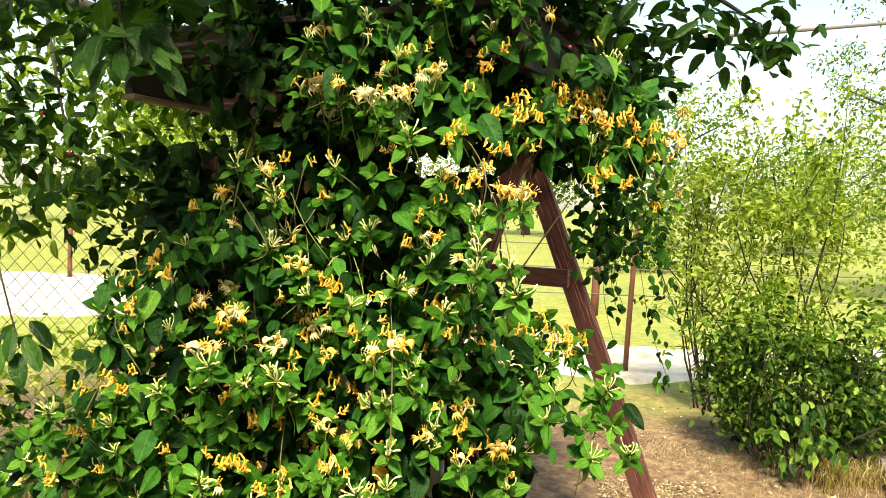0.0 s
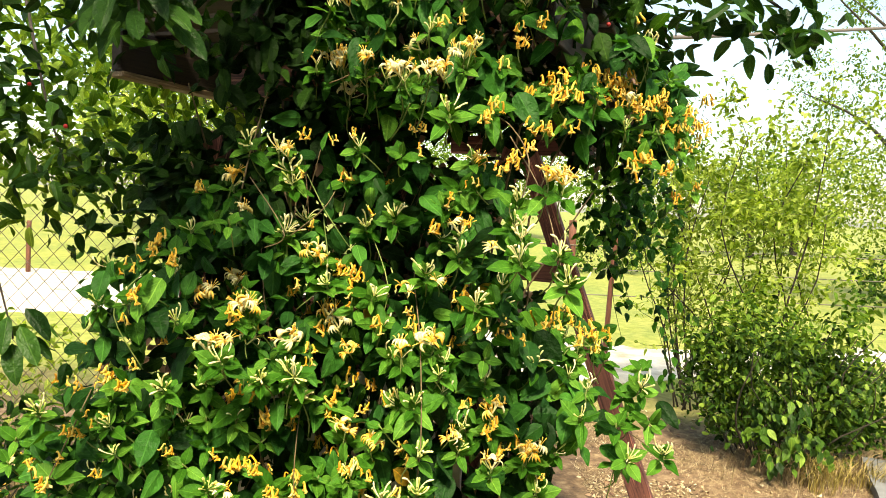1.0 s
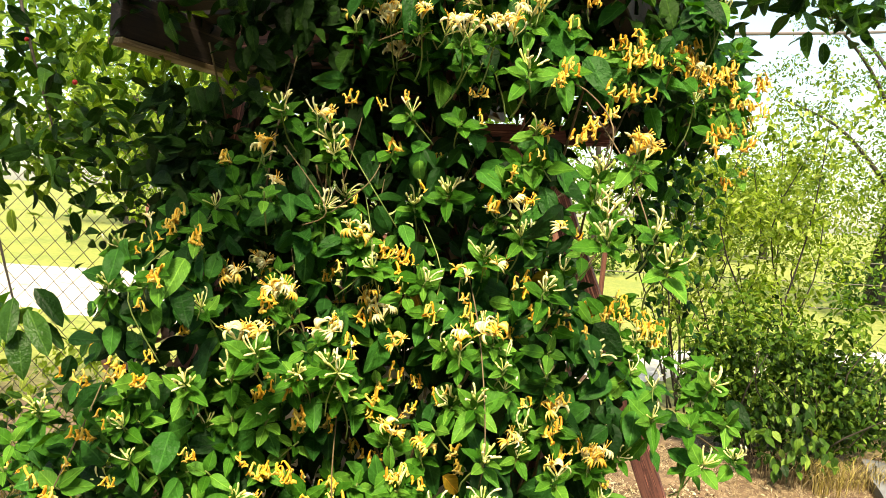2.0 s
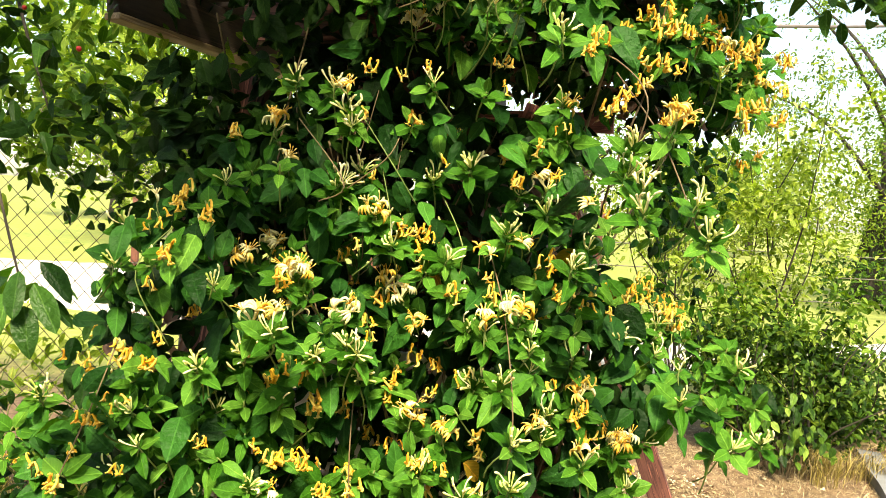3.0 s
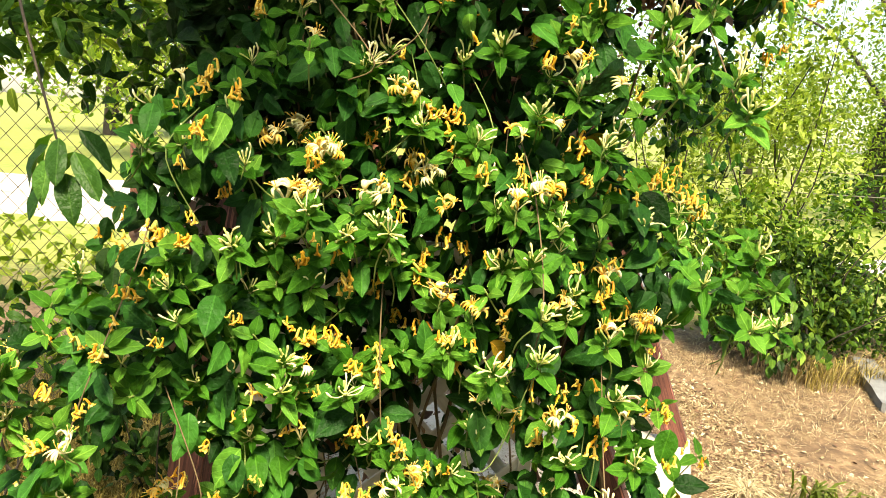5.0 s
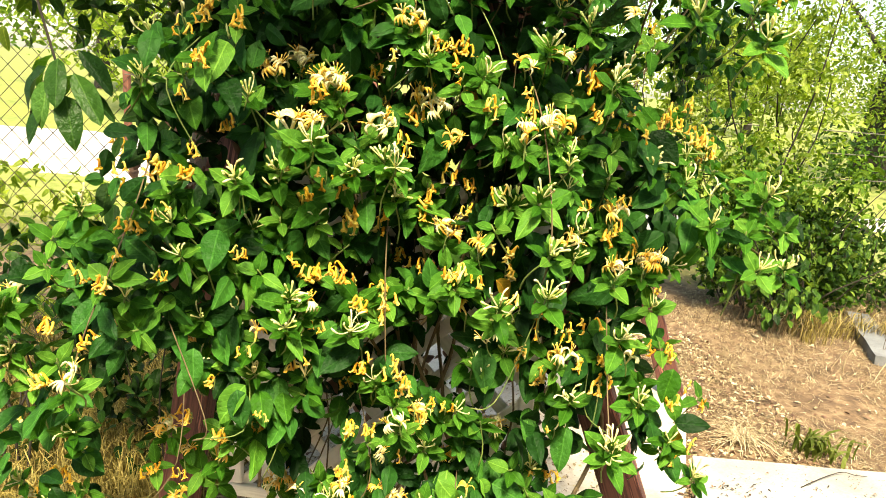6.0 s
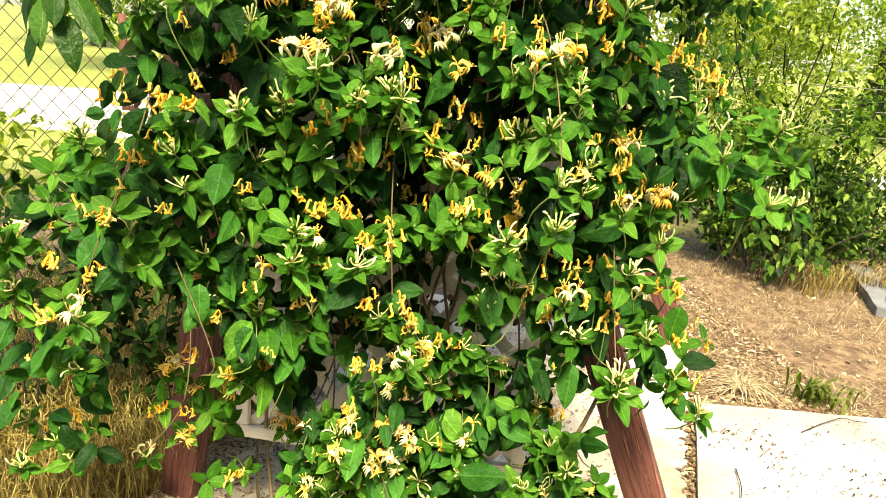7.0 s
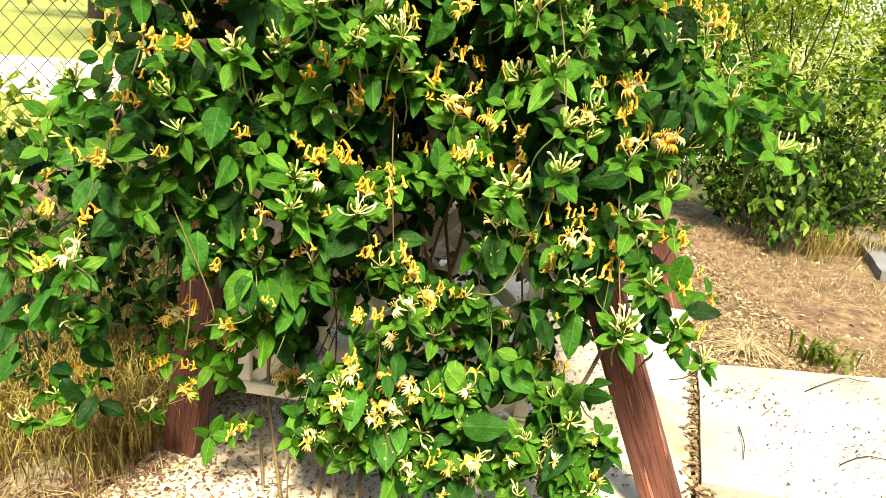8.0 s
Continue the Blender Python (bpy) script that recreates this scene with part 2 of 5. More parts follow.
def thing(name, label, category, at=(0, 0, 0), group="", kind=""):
    ob = new(name)
    ob.empty_display_size = 0.1
    ob.matrix_basis = Matrix.Translation(at)
    return tagged(ob, label, category, group, kind)


def leaf(stations=5, width=0.5, peak=0.38, fold=0.16, curl=0.22, wave=0.02):
    """A leaf of length 1 along y, facing z: vertices, triangles and uv."""
    V, UV = [(0, 0, 0)], [(0.5, 0)]
    p = 0.6
    q = p * (1 - peak) / peak
    for k in range(1, stations + 1):
        t = (k - 0.35) / (stations + 0.3)
        w = width / 2 * (t / peak) ** p * ((1 - t) / (1 - peak)) ** q
        z = -curl * t * t
        for sgn in (-1, 0, 1):
            V.append((sgn * w, t, z + abs(sgn) * w * fold * 2 + wave * math.sin(9 * t + sgn * 2)))
            UV.append((0.5 + 0.5 * sgn * w / (width / 2), t))
    V.append((0, 1, -curl))
    UV.append((0.5, 1))
    F = [(0, 2, 1), (0, 3, 2)]
    for k in range(stations - 1):
        a = 1 + 3 * k
        for j in (0, 1):
            F += [(a + j, a + j + 1, a + j + 4), (a + j, a + j + 4, a + j + 3)]
    a = 1 + 3 * (stations - 1)
    F += [(a, a + 1, a + 3), (a + 1, a + 2, a + 3)]
    return np.array(V), np.array(F), np.array(UV)


def turns(normal, tip):
    """Rotation matrices whose z looks along normal and whose y runs towards tip."""
    n, d = unit(normal), np.asarray(tip, float)
    d = unit(d - n * np.sum(d * n, axis=-1, keepdims=True))
    return np.stack([np.cross(d, n), d, n], axis=-1)


def scatter(template, R, S, P):
    V, F, UV = template
    N = len(P)
    W = np.einsum("nij,kj->nki", R * np.asarray(S)[:, None, None], V) + np.asarray(P)[:, None, :]
    G = F[None] + (np.arange(N) * len(V))[:, None, None]
    return W.reshape(-1, 3), G.reshape(-1, 3), np.tile(UV, (N, 1))


def joined(parts):
    """Joins (V, F, UV, material index) tuples."""
    Vs, Fs, Us, Is, n = [], [], [], [], 0
    for V, F, U, i in parts:
        Vs.append(V), Fs.append(np.asarray(F) + n), Us.append(U), Is.append(np.full(len(F), i))
        n += len(V)
    return np.concatenate(Vs), np.concatenate(Fs), np.concatenate(Us), np.concatenate(Is)


def tube(path, radii, sides=6, flat=1.0):
    P = np.asarray(path, float)
    T = unit(np.gradient(P, axis=0))
    ref = np.array((0.31, 0.17, 0.93)) if abs(T[0] @ np.array((0.31, 0.17, 0.93))) < 0.9 else np.array((1.0, 0, 0))
    A = unit(np.cross(T, ref))
    B = np.cross(T, A)
    a = np.arange(sides) / sides * 2 * math.pi
    r = np.broadcast_to(np.asarray(radii, float), (len(P),))[:, None, None]
    V = P[:, None] + r * (np.cos(a)[None, :, None] * A[:, None] + flat * np.sin(a)[None, :, None] * B[:, None])
    V = V.reshape(-1, 3)
    F = []
    for k in range(len(P) - 1):
        for j in range(sides):
            q = (k * sides + j, k * sides + (j + 1) % sides, (k + 1) * sides + (j + 1) % sides, (k + 1) * sides + j)
            F += [(q[0], q[1], q[2]), (q[0], q[2], q[3])]
    e = (len(P) - 1) * sides
    for j in range(1, sides - 1):
        F += [(0, j + 1, j), (e, e + j, e + j + 1)]
    return V, np.array(F), np.zeros((len(V), 2))


def bend(points, n=12):
    """A smooth way through a few points."""
    P = np.asarray(points, float)
    t = np.linspace(0, len(P) - 1, n)
    out = []
    for x in t:
        i = min(int(x), len(P) - 2)
        u = x - i
        p0, p1, p2, p3 = P[max(i - 1, 0)], P[i], P[i + 1], P[min(i + 2, len(P) - 1)]
        out.append(0.5 * (2 * p1 + (p2 - p0) * u + (2 * p0 - 5 * p1 + 4 * p2 - p3) * u * u + (3 * p1 - p0 - 3 * p2 + p3) * u ** 3))
    return np.array(out)


def board(name, a, b, w, h, mat, parent, up=(0, 0, 1), label="", bevel=0.003):
    """A board from a to b, w wide and h thick (along up), its grain along its length, with eased edges."""
    a, b = Vector(a), Vector(b)
    z = (b - a).normalized()
    x = Vector(up).cross(z).normalized()
    y = z.cross(x)
    L = (b - a).length
    bm = bmesh.new()
    bmesh.ops.create_cube(bm, size=1)
    bmesh.ops.scale(bm, vec=(w, h, L), verts=bm.verts)
    bmesh.ops.bevel(bm, geom=bm.edges[:], offset=bevel, segments=1, affect="EDGES")
    me = bpy.data.meshes.new(name)
    bm.to_mesh(me)
    bm.free()
    me.materials.append(mat)
    R = Matrix((x, y, z)).transposed().to_4x4()
    return child(name, me, parent, Matrix.Translation((a + b) / 2) @ R, label)


def inside(x, z, poly):
    """Whether points lie in a polygon."""
    hit = np.zeros(len(x), bool)
    for (x0, z0), (x1, z1) in zip(poly, poly[1:] + poly[:1]):
        cond = (z0 > z) != (z1 > z)
        hit ^= cond & (x < (x1 - x0) * (z - z0) / (z1 - z0 + 1e-12) + x0)
    return hit

# ---- ground and paving ----
def ground_height(X, Y):
    h = 0.014 * np.sin(3.1 * X + 1.7 * Y) + 0.008 * np.sin(5.3 * X - 4.1 * Y + 1.3 * np.sin(2.3 * Y))
    return h - 0.015


def warp(n, lo, mid0, mid1, hi):
    return np.concatenate([np.linspace(lo, mid0, 12)[:-1], np.linspace(mid0, mid1, n), np.linspace(mid1, hi, 12)[1:]])


gx, gy = warp(130, -300, -5, 7, 300), warp(130, -60, -1, 11, 600)
X, Y = np.meshgrid(gx, gy)
V = np.stack([X, Y, ground_height(X, Y)], -1).reshape(-1, 3)
i = np.arange(X.size).reshape(X.shape)
F = np.stack([i[:-1, :-1], i[:-1, 1:], i[1:, 1:], i[1:, :-1]], -1).reshape(-1, 4)
tagged(new("ground", mesh_np("ground", V, F, [M_GROUND])), "dry straw-strewn earth turning to sunlit yellow-green lawn", "ground", kind="structure")

U = np.array((0.914, -0.407))
W = np.array((0.407, 0.914))


def slab(name, corners, z0, z1, mat, label, kind, category):
    """A cast slab with slightly worn edges, over a quadrangle of the plan."""
    bm = bmesh.new()
    lo = [bm.verts.new((x, y, z0)) for x, y in corners]
    face = bm.faces.new(lo)
    r = bmesh.ops.extrude_face_region(bm, geom=[face])
    for v in r["geom"]:
        if isinstance(v, bmesh.types.BMVert):
            v.co.z = z1
    bmesh.ops.recalc_face_normals(bm, faces=bm.faces)
    bmesh.ops.subdivide_edges(bm, edges=bm.edges[:], cuts=9, use_grid_fill=True)
    for v in bm.verts:
        d = noise.noise(v.co * 6.0) * 0.006
        v.co += Vector((d, noise.noise(v.co * 7.0 + Vector((5, 0, 0))) * 0.006, d * 0.4))
    me = bpy.data.meshes.new(name)
    bm.to_mesh(me)
    bm.free()
    me.materials.append(mat)
    return tagged(new(name, me), label, category, kind=kind)


slab("pavement", [(-1.30, 1.75), (0.24, 1.66), (1.12, 3.62), (-0.24, 4.2)], -0.08, 0.035, M_PAD, "pale whitewashed concrete pad under the swing", "structure", "concrete pad")
slab("paving_slab", [(0.53, 2.248), (1.75, 1.82), (2.05, 2.80), (0.85, 2.965)], -0.03, 0.065, M_SLAB, "pale speckled concrete paving slab lying on straw", "", "paving slab")

# gravel road across the far side
def strip(name, left, right, z, mat, label):
    n = 220
    A, B = bend(left, n), bend(right, n)
    A, B = A + rng.normal(0, 1, A.shape) * (0, 0.07), B + rng.normal(0, 1, B.shape) * (0, 0.07)
    rows = [np.column_stack([A + (B - A) * f, np.full(n, h)]) for f, h in ((0.0, -0.06), (0.05, z), (0.95, z), (1.0, -0.06))]
    V = np.concatenate(rows)
    F = [(r * n + k, r * n + k + 1, (r + 1) * n + k + 1, (r + 1) * n + k) for r in range(3) for k in range(n - 1)]
    return tagged(new(name, mesh_np(name, V, F, [mat])), label, "road", kind="structure")


strip("road", [(-32, 13.2), (-21, 13.4), (-12.5, 13.6), (-7.5, 13.9), (-3.5, 13.4), (0.0, 10.6), (2.2, 8.8), (5, 9.1), (9, 10.0), (14, 11.0), (20, 12.2)],
      [(-32, 9.2), (-21, 9.1), (-12.5, 8.9), (-7.8, 8.8), (-4.2, 9.0), (-0.8, 7.9), (1.9, 7.0), (5, 8.3), (9, 9.3), (14, 10.2), (20, 11.4)], 0.012, M_ROAD, "bleached pale gravel road in full sun")

# unseen wall added behind the camera to block low sky and deepen shade
M_WALL = concrete_material("sky_block_grey", (0.16, 0.15, 0.13), (0.24, 0.225, 0.2), 0.1)
slab("sky_block_wall", [(-7, -2.0), (7, -2.0), (7, -1.75), (-7, -1.75)], -0.1, 3.3, M_WALL, "plain grey unseen wall added to block low sky", "structure", "wall")

# ---- swing frame ----
swing = thing("swing_frame", "red-stained wooden garden swing frame overgrown with honeysuckle", "swing frame", (-0.2, 2.6, 0.03))
swing_inv = Matrix.Translation((0.2, -2.6, -0.03))


def lumber(name, a, b, w, h, up=(0, 0, 1), mat=None, parent=None, label=""):
    ob = board(name, a, b, w, h, mat or M_REDWOOD, parent or swing, up, label)
    ob.matrix_basis = (swing_inv if parent is None else Matrix()) @ ob.matrix_basis
    return ob


EDGE = (W[0], W[1], 0)
FR, FL = Vector((0.385, 2.13, 0.03)), Vector((-0.93, 2.43, 0.03))
RR, RL = Vector((1.035, 3.57, 0.03)), Vector((-0.27, 3.87, 0.03))
for foot, lean in ((FR, (-0.385, 0.17)), (FL, (0.15, -0.07)), (RR, (-0.368, 0.17)), (RL, (0.30, -0.05))):
    top = foot + Vector((lean[0], lean[1], 1)) * (1.72 if foot is FL else 1.92)
    lumber("leg", foot, top, 0.1, 0.05, EDGE)
AF, AR = Vector((-0.42, 2.33, 1.9)), Vector((0.32, 3.9, 1.9))
for c, half in ((AF, 0.33), (AR, 0.36)):
    lumber("cross_beam", c - Vector((U[0], U[1], 0)) * half, c + Vector((U[0], U[1], 0)) * half, 0.04, 0.09)
for c, lean in ((Vector((-0.42, 2.34, 1.28)), 0.30), (Vector((0.31, 3.76, 1.30)), 0.25)):
    lumber("tie_bar", c - Vector((U[0], U[1], 0)) * lean, c + Vector((U[0], U[1], 0)) * lean, 0.04, 0.085)
for side, near in ((-0.87, -0.12), (-0.2, 0.06), (0.60, 0.06)):
    a = AF + Vector((U[0], U[1], 0)) * side - Vector((W[0], W[1], 0)) * near + Vector((0, 0, 0.145))
    b = AR + Vector((U[0], U[1], 0)) * side + Vector((W[0], W[1], 0)) * 0.15 + Vector((0, 0, 0.145))
    lumber("roof_beam", a, b, 0.045, 0.14, mat=M_ROOFWOOD, label="weathered brown beam, coloured darker for shade under the roof")
    # Added strip; its pale colour stands in for the beam's bounce-lit underside.
    if side < -0.5:
        lumber("underside_strip", a - Vector((0, 0, 0.081)), b - Vector((0, 0, 0.081)), 0.06, 0.02, mat=M_BOUNCE_TAN, label="pale strip coloured as the bounce-lit underside of the beam")
for k in range(12):
    c = AF.lerp(AR, k / 11) + Vector((0, 0, 0.226))
    lumber("roof_slat", c - Vector((U[0], U[1], 0)) * (0.88 if k > 0 else 0.6), c + Vector((U[0], U[1], 0)) * 0.66, 0.11, 0.02, mat=M_ROOFWOOD)

# white lattice panel in the end frame
lat = new("lattice_panel")
lat.parent = swing
LA, LB = Vector((-0.74, 2.38, 0.28)), Vector((-0.03, 2.20, 0.28))
lat["label"] = "white painted diagonal wooden lattice"
lx = (LB - LA).normalized()
ly = Vector((0, 0, 1))
ln = lx.cross(ly)
LW, LH = (LB - LA).length, 0.85


def lpoint(u, v, off=0.0):
    return LA + lx * u + ly * v + ln * off


def lboard(name, a, b, w, h, off):
    ob = board(name, lpoint(*a, off), lpoint(*b, off), w, h, M_LATTICE, lat, ln)
    ob.matrix_basis = swing_inv @ ob.matrix_basis


for a, b in (((-0.02, 0), (LW + 0.02, 0)), ((-0.02, LH), (LW + 0.02, LH)), ((0, 0.02), (0, LH - 0.02)), ((LW, 0.02), (LW, LH - 0.02))):
    lboard("frame_rail", a, b, 0.035, 0.02, 0.012)
for sgn, off in ((1, 0.006), (-1, -0.003)):
    for k in range(-8, 16):
        c = k * 0.125
        pts = []
        for u in (0.0, LW):
            v = (u - c) * sgn if sgn > 0 else (c - u)
            if 0 <= v <= LH:
                pts.append((u, v))
        for v in (0.0, LH):
            u = c + v if sgn > 0 else c - v
            if 0 < u < LW:
                pts.append((u, v))
        if len(pts) >= 2 and (Vector(pts[0]) - Vector(pts[1])).length > 0.06:
            lboard("slat", pts[0], pts[1], 0.035, 0.006, off)

# ---- honeysuckle ----
rng = np.random.default_rng(21)
def front(x, z):
    """How far out the leafy face of the vine stands: a fairly level face in soft tufts, that falls back low down beside the grass and round the roof's corner."""
    x, z = np.asarray(x, float), np.asarray(z, float)
    y = 1.965 - 0.09 * np.exp(-((x + 0.13) ** 2 / 0.02 + (z - 1.15) ** 2 / 0.05)) - 0.13 * np.exp(-((x + 0.88) ** 2 / 0.02 + (z - 0.97) ** 2 / 0.05))
    y = y + 0.03 * np.sin(17 * x + 5 * z) * np.sin(15 * z - 4 * x + 1.0)
    y = y + 0.45 * np.clip(0.8 - z, 0, 0.5) * np.clip(-(x + 0.3) / 0.4, 0, 1) + np.where((x < -0.55) & (z > 1.45), 0.09, 0.0)
    y = y + np.clip(1.1 * (x - 0.03), 0, 0.3) * np.clip((z - 1.15) / 0.1, 0, 1) * np.clip((1.6 - z) / 0.1, 0, 1)
    return y + np.where((x > 0.25) & (z > 1.5), np.minimum(0.6, 1.2 * (x - 0.25)), 0)


vine = thing("honeysuckle", "dense honeysuckle with cream and withered orange flowers, climbing a swing", "climbing plant", (-0.3, 2.1, 0.02))
vine_inv = Matrix.Translation((0.3, -2.1, -0.02))
VINE = [(-0.60, 0.27), (-0.68, 0.5), (-0.74, 0.7), (-0.88, 0.82), (-1.02, 0.93), (-0.98, 1.1), (-0.94, 1.2), (-0.87, 1.34), (-0.81, 1.48), (-0.64, 1.64), (-0.47, 1.72),
        (-0.41, 1.9), (-0.36, 2.12), (0.12, 2.13), (0.3, 2.02), (0.55, 2.0), (0.66, 1.86), (0.5, 1.74), (0.26, 1.76), (0.1, 1.76), (0.06, 1.62), (0.06, 1.54),
        (0.07, 1.44), (0.16, 1.36), (0.27, 1.32), (0.29, 1.2), (0.22, 1.05), (0.18, 0.93), (0.25, 0.78), (0.25, 0.62), (0.16, 0.53), (0.12, 0.28)]
LEFT = [(-1.2, 0.35), (-1.02, 0.32), (-0.99, 0.62), (-0.95, 0.8), (-1.0, 1.0), (-1.2, 1.0)]
RIGHT = [(0.2, 1.06), (0.34, 1.02), (0.45, 1.1), (0.43, 1.22), (0.3, 1.3), (0.2, 1.25)]
COVER = [(-0.8, 0.68), (-0.67, 0.6), (-0.58, 1.1), (-0.84, 1.25)]
LOW = [(-0.60, 0.26), (0.12, 0.24), (0.13, 0.52), (-0.58, 0.52)]
HANG = [(0.3, 1.76), (0.52, 1.76), (0.52, 1.52), (0.46, 1.36), (0.40, 1.42)]


def sample(poly, n):
    xs, zs = np.array(poly).T
    out = np.zeros((0, 2))
    while len(out) < n:
        p = np.column_stack([rng.uniform(xs.min(), xs.max(), n), rng.uniform(zs.min(), zs.max(), n)])
        out = np.concatenate([out, p[inside(p[:, 0], p[:, 1], poly)]])
    return out[:n]


def facing(n, out=0.8, up=0.6, spread=0.55):
    return unit(rng.normal(0, spread, (n, 3)) + np.array((0, -out, up)))


def hanging(n, down=0.8, spread=0.7):
    return unit(rng.normal(0, spread, (n, 3)) + np.array((0, -0.25, -down)))


LEAVES = [leaf(7, 0.56, 0.40, 0.14, 0.20, 0.03), leaf(7, 0.50, 0.41, 0.20, 0.32, 0.04), leaf(7, 0.60, 0.39, 0.10, 0.12, 0.03), leaf(7, 0.54, 0.38, 0.24, 0.08, 0.035)]


def leaf_cloud(P, size, mats, templates, kinds=None, normal=None, tip=None):
    parts = []
    n = len(P)
    pick = rng.integers(0, len(templates), n)
    mat = np.zeros(n, int) if kinds is None else kinds
    normal = facing(n) if normal is None else normal
    tip = hanging(n) if tip is None else tip
    R = turns(normal, tip)
    for t in range(len(templates)):
        for m in range(len(mats)):
            k = (pick == t) & (mat == m)
            if k.any():
                parts.append((*scatter(templates[t], R[k], size[k], P[k]), m))
    return joined(parts)


def vine_points(poly, n, near, far):
    p = sample(poly, n)
    y = front(p[:, 0], p[:, 1]) + rng.uniform(near, far, n)
    return np.column_stack([p[:, 0], y, p[:, 1]])


GAPS = [(-0.29, 0.885, 0.07, 0.13, -0.31), (-0.17, 0.775, 0.06, 0.23, -0.40), (-0.595, 0.585, 0.07, -0.11, -0.55), (-0.50, 0.64, 0.05, -0.04, -0.5), (-0.138, 0.512, 0.055, 0.25, -0.61),
        (-0.02, 0.62, 0.065, 0.35, -0.53), (0.04, 0.50, 0.05, 0.38, -0.6), (-0.62, 0.47, 0.055, -0.13, -0.62), (0.08, 1.62, 0.05, 0.15, 0.0), (-0.1, 1.735, 0.042, -0.05, 0.06), (-0.02, 1.735, 0.045, 0.0, 0.06), (0.06, 1.735, 0.042, 0.04, 0.06), (0.14, 1.735, 0.04, 0.09, 0.06), (-0.17, 0.42, 0.04, 0.22, -0.65)]
LEG_GAPS = [(0.03, 0.77, 0.035, 0.40, -0.41), (0.05, 0.72, 0.035, 0.41, -0.44), (0.07, 0.67, 0.04, 0.42, -0.48), (0.09, 0.62, 0.04, 0.44, -0.52), (0.11, 0.57, 0.045, 0.45, -0.56),
            (0.132, 0.516, 0.05, 0.47, -0.61), (0.158, 0.46, 0.05, 0.49, -0.65), (0.18, 0.405, 0.055, 0.51, -0.7)]


def clear(P):
    """Leaves out the gaps through which lattice and paving show."""
    keep = np.ones(len(P), bool)
    for x, z, r, sx, sz in GAPS + [(a, b, c + 0.022, d, e) for a, b, c, d, e in LEG_GAPS]:
        d = P[:, 1] - 1.9
        keep &= (P[:, 0] - x - sx * d) ** 2 + (P[:, 2] - z - sz * d) ** 2 > r * r
    deep = P[:, 1] - front(P[:, 0], P[:, 2]) > 0.1
    thin = rng.random(len(P)) < np.clip((0.95 - P[:, 2]) * 1.8, 0.0, 0.8)
    return P[keep & ~(deep & thin) & ~(deep & (P[:, 0] < -0.62) & (P[:, 2] < 0.85))]


def open_hollows(P, share):
    """Leaves out shallow hollows between the leafy tufts, deepest under the roof."""
    x, z = P[:, 0], P[:, 2]
    w = np.sin(31 * x + 9 * z + 1.0) + np.sin(-13 * x + 37 * z + 2.0) + np.sin(24 * x + 26 * z) + np.sin(45 * x - 30 * z + 0.7)
    roof = ((x > -0.22) & (x < 0.2) & (z > 1.69) & (z < 1.79)) | ((x > 0.04) & (x < 0.24) & (z > 1.93) & (z < 2.02)) | ((x > -0.85) & (x < -0.3) & (z > 1.6 - 0.3 * np.clip(x + 0.6, 0, 0.2)) & (z < 1.88))
    return P[(w < share) & ~(roof & (rng.random(len(P)) < 0.92))]


# places of the flower heads and leafy tufts that stand out on the face of the plant: spent ones, open ones, bud sprays
SPENT_ROOF = [
    0.299, 2.225, 1.948, 0.255, 2.180, 1.931, 0.349, 2.177, 1.914, 0.006, 1.951, 1.910, 0.228, 2.112, 1.901, 0.302, 2.160, 1.901,
    0.645, 2.484, 1.878, 0.401, 2.144, 1.875, 0.080, 1.998, 1.869, 0.448, 2.196, 1.867, 0.125, 1.954, 1.864, 0.159, 1.921, 1.852,
    0.296, 2.077, 1.851, 0.588, 2.406, 1.849, -0.015, 1.866, 1.805, 0.062, 1.830, 1.762, 0.330, 1.971, 1.729, 0.049, 1.810, 1.723,
    0.016, 1.851, 1.697, -0.322, 1.973, 1.649, -0.225, 2.086, 1.641, -0.681, 2.261, 1.623, -0.653, 2.058, 1.612, -0.140, 2.032, 1.611,
]
SPENT_HIGH = [
    -0.120, 1.953, 1.555, -0.681, 2.243, 1.506, -0.744, 2.061, 1.490, -0.831, 2.283, 1.481, -0.761, 2.059, 1.471, -0.683, 1.953, 1.468,
    -0.329, 2.019, 1.452, -0.286, 1.952, 1.444, -0.311, 2.011, 1.444, -0.055, 1.938, 1.407, -0.295, 1.965, 1.406, -0.575, 2.134, 1.394,
    -0.722, 1.854, 1.393, -0.442, 2.047, 1.391, -0.562, 2.113, 1.381, -0.074, 2.036, 1.367, 0.161, 1.979, 1.365, -0.231, 1.906, 1.347,
    0.232, 2.219, 1.347, -0.541, 1.922, 1.346, -0.156, 1.924, 1.344, -0.016, 1.969, 1.338, 0.159, 2.093, 1.337, 0.139, 2.145, 1.332,
]
SPENT_UPPER = [
    -0.412, 2.131, 1.327, 0.176, 2.110, 1.327, -0.357, 2.007, 1.315, 0.033, 1.996, 1.311, 0.302, 2.257, 1.308, 0.239, 2.044, 1.305,
    0.268, 2.163, 1.304, -0.056, 1.969, 1.303, 0.056, 2.037, 1.300, 0.349, 2.257, 1.288, -0.385, 1.982, 1.274, -0.704, 2.009, 1.268,
    -0.946, 2.156, 1.206, -0.287, 1.994, 1.204, -0.822, 1.981, 1.198, -0.754, 1.887, 1.196, -0.253, 2.004, 1.188, -0.207, 1.918, 1.188,
    -0.486, 1.920, 1.182, -0.323, 1.998, 1.174, -0.033, 1.938, 1.174, -0.254, 1.954, 1.149, -0.550, 2.018, 1.139, -0.916, 2.024, 1.137,
]
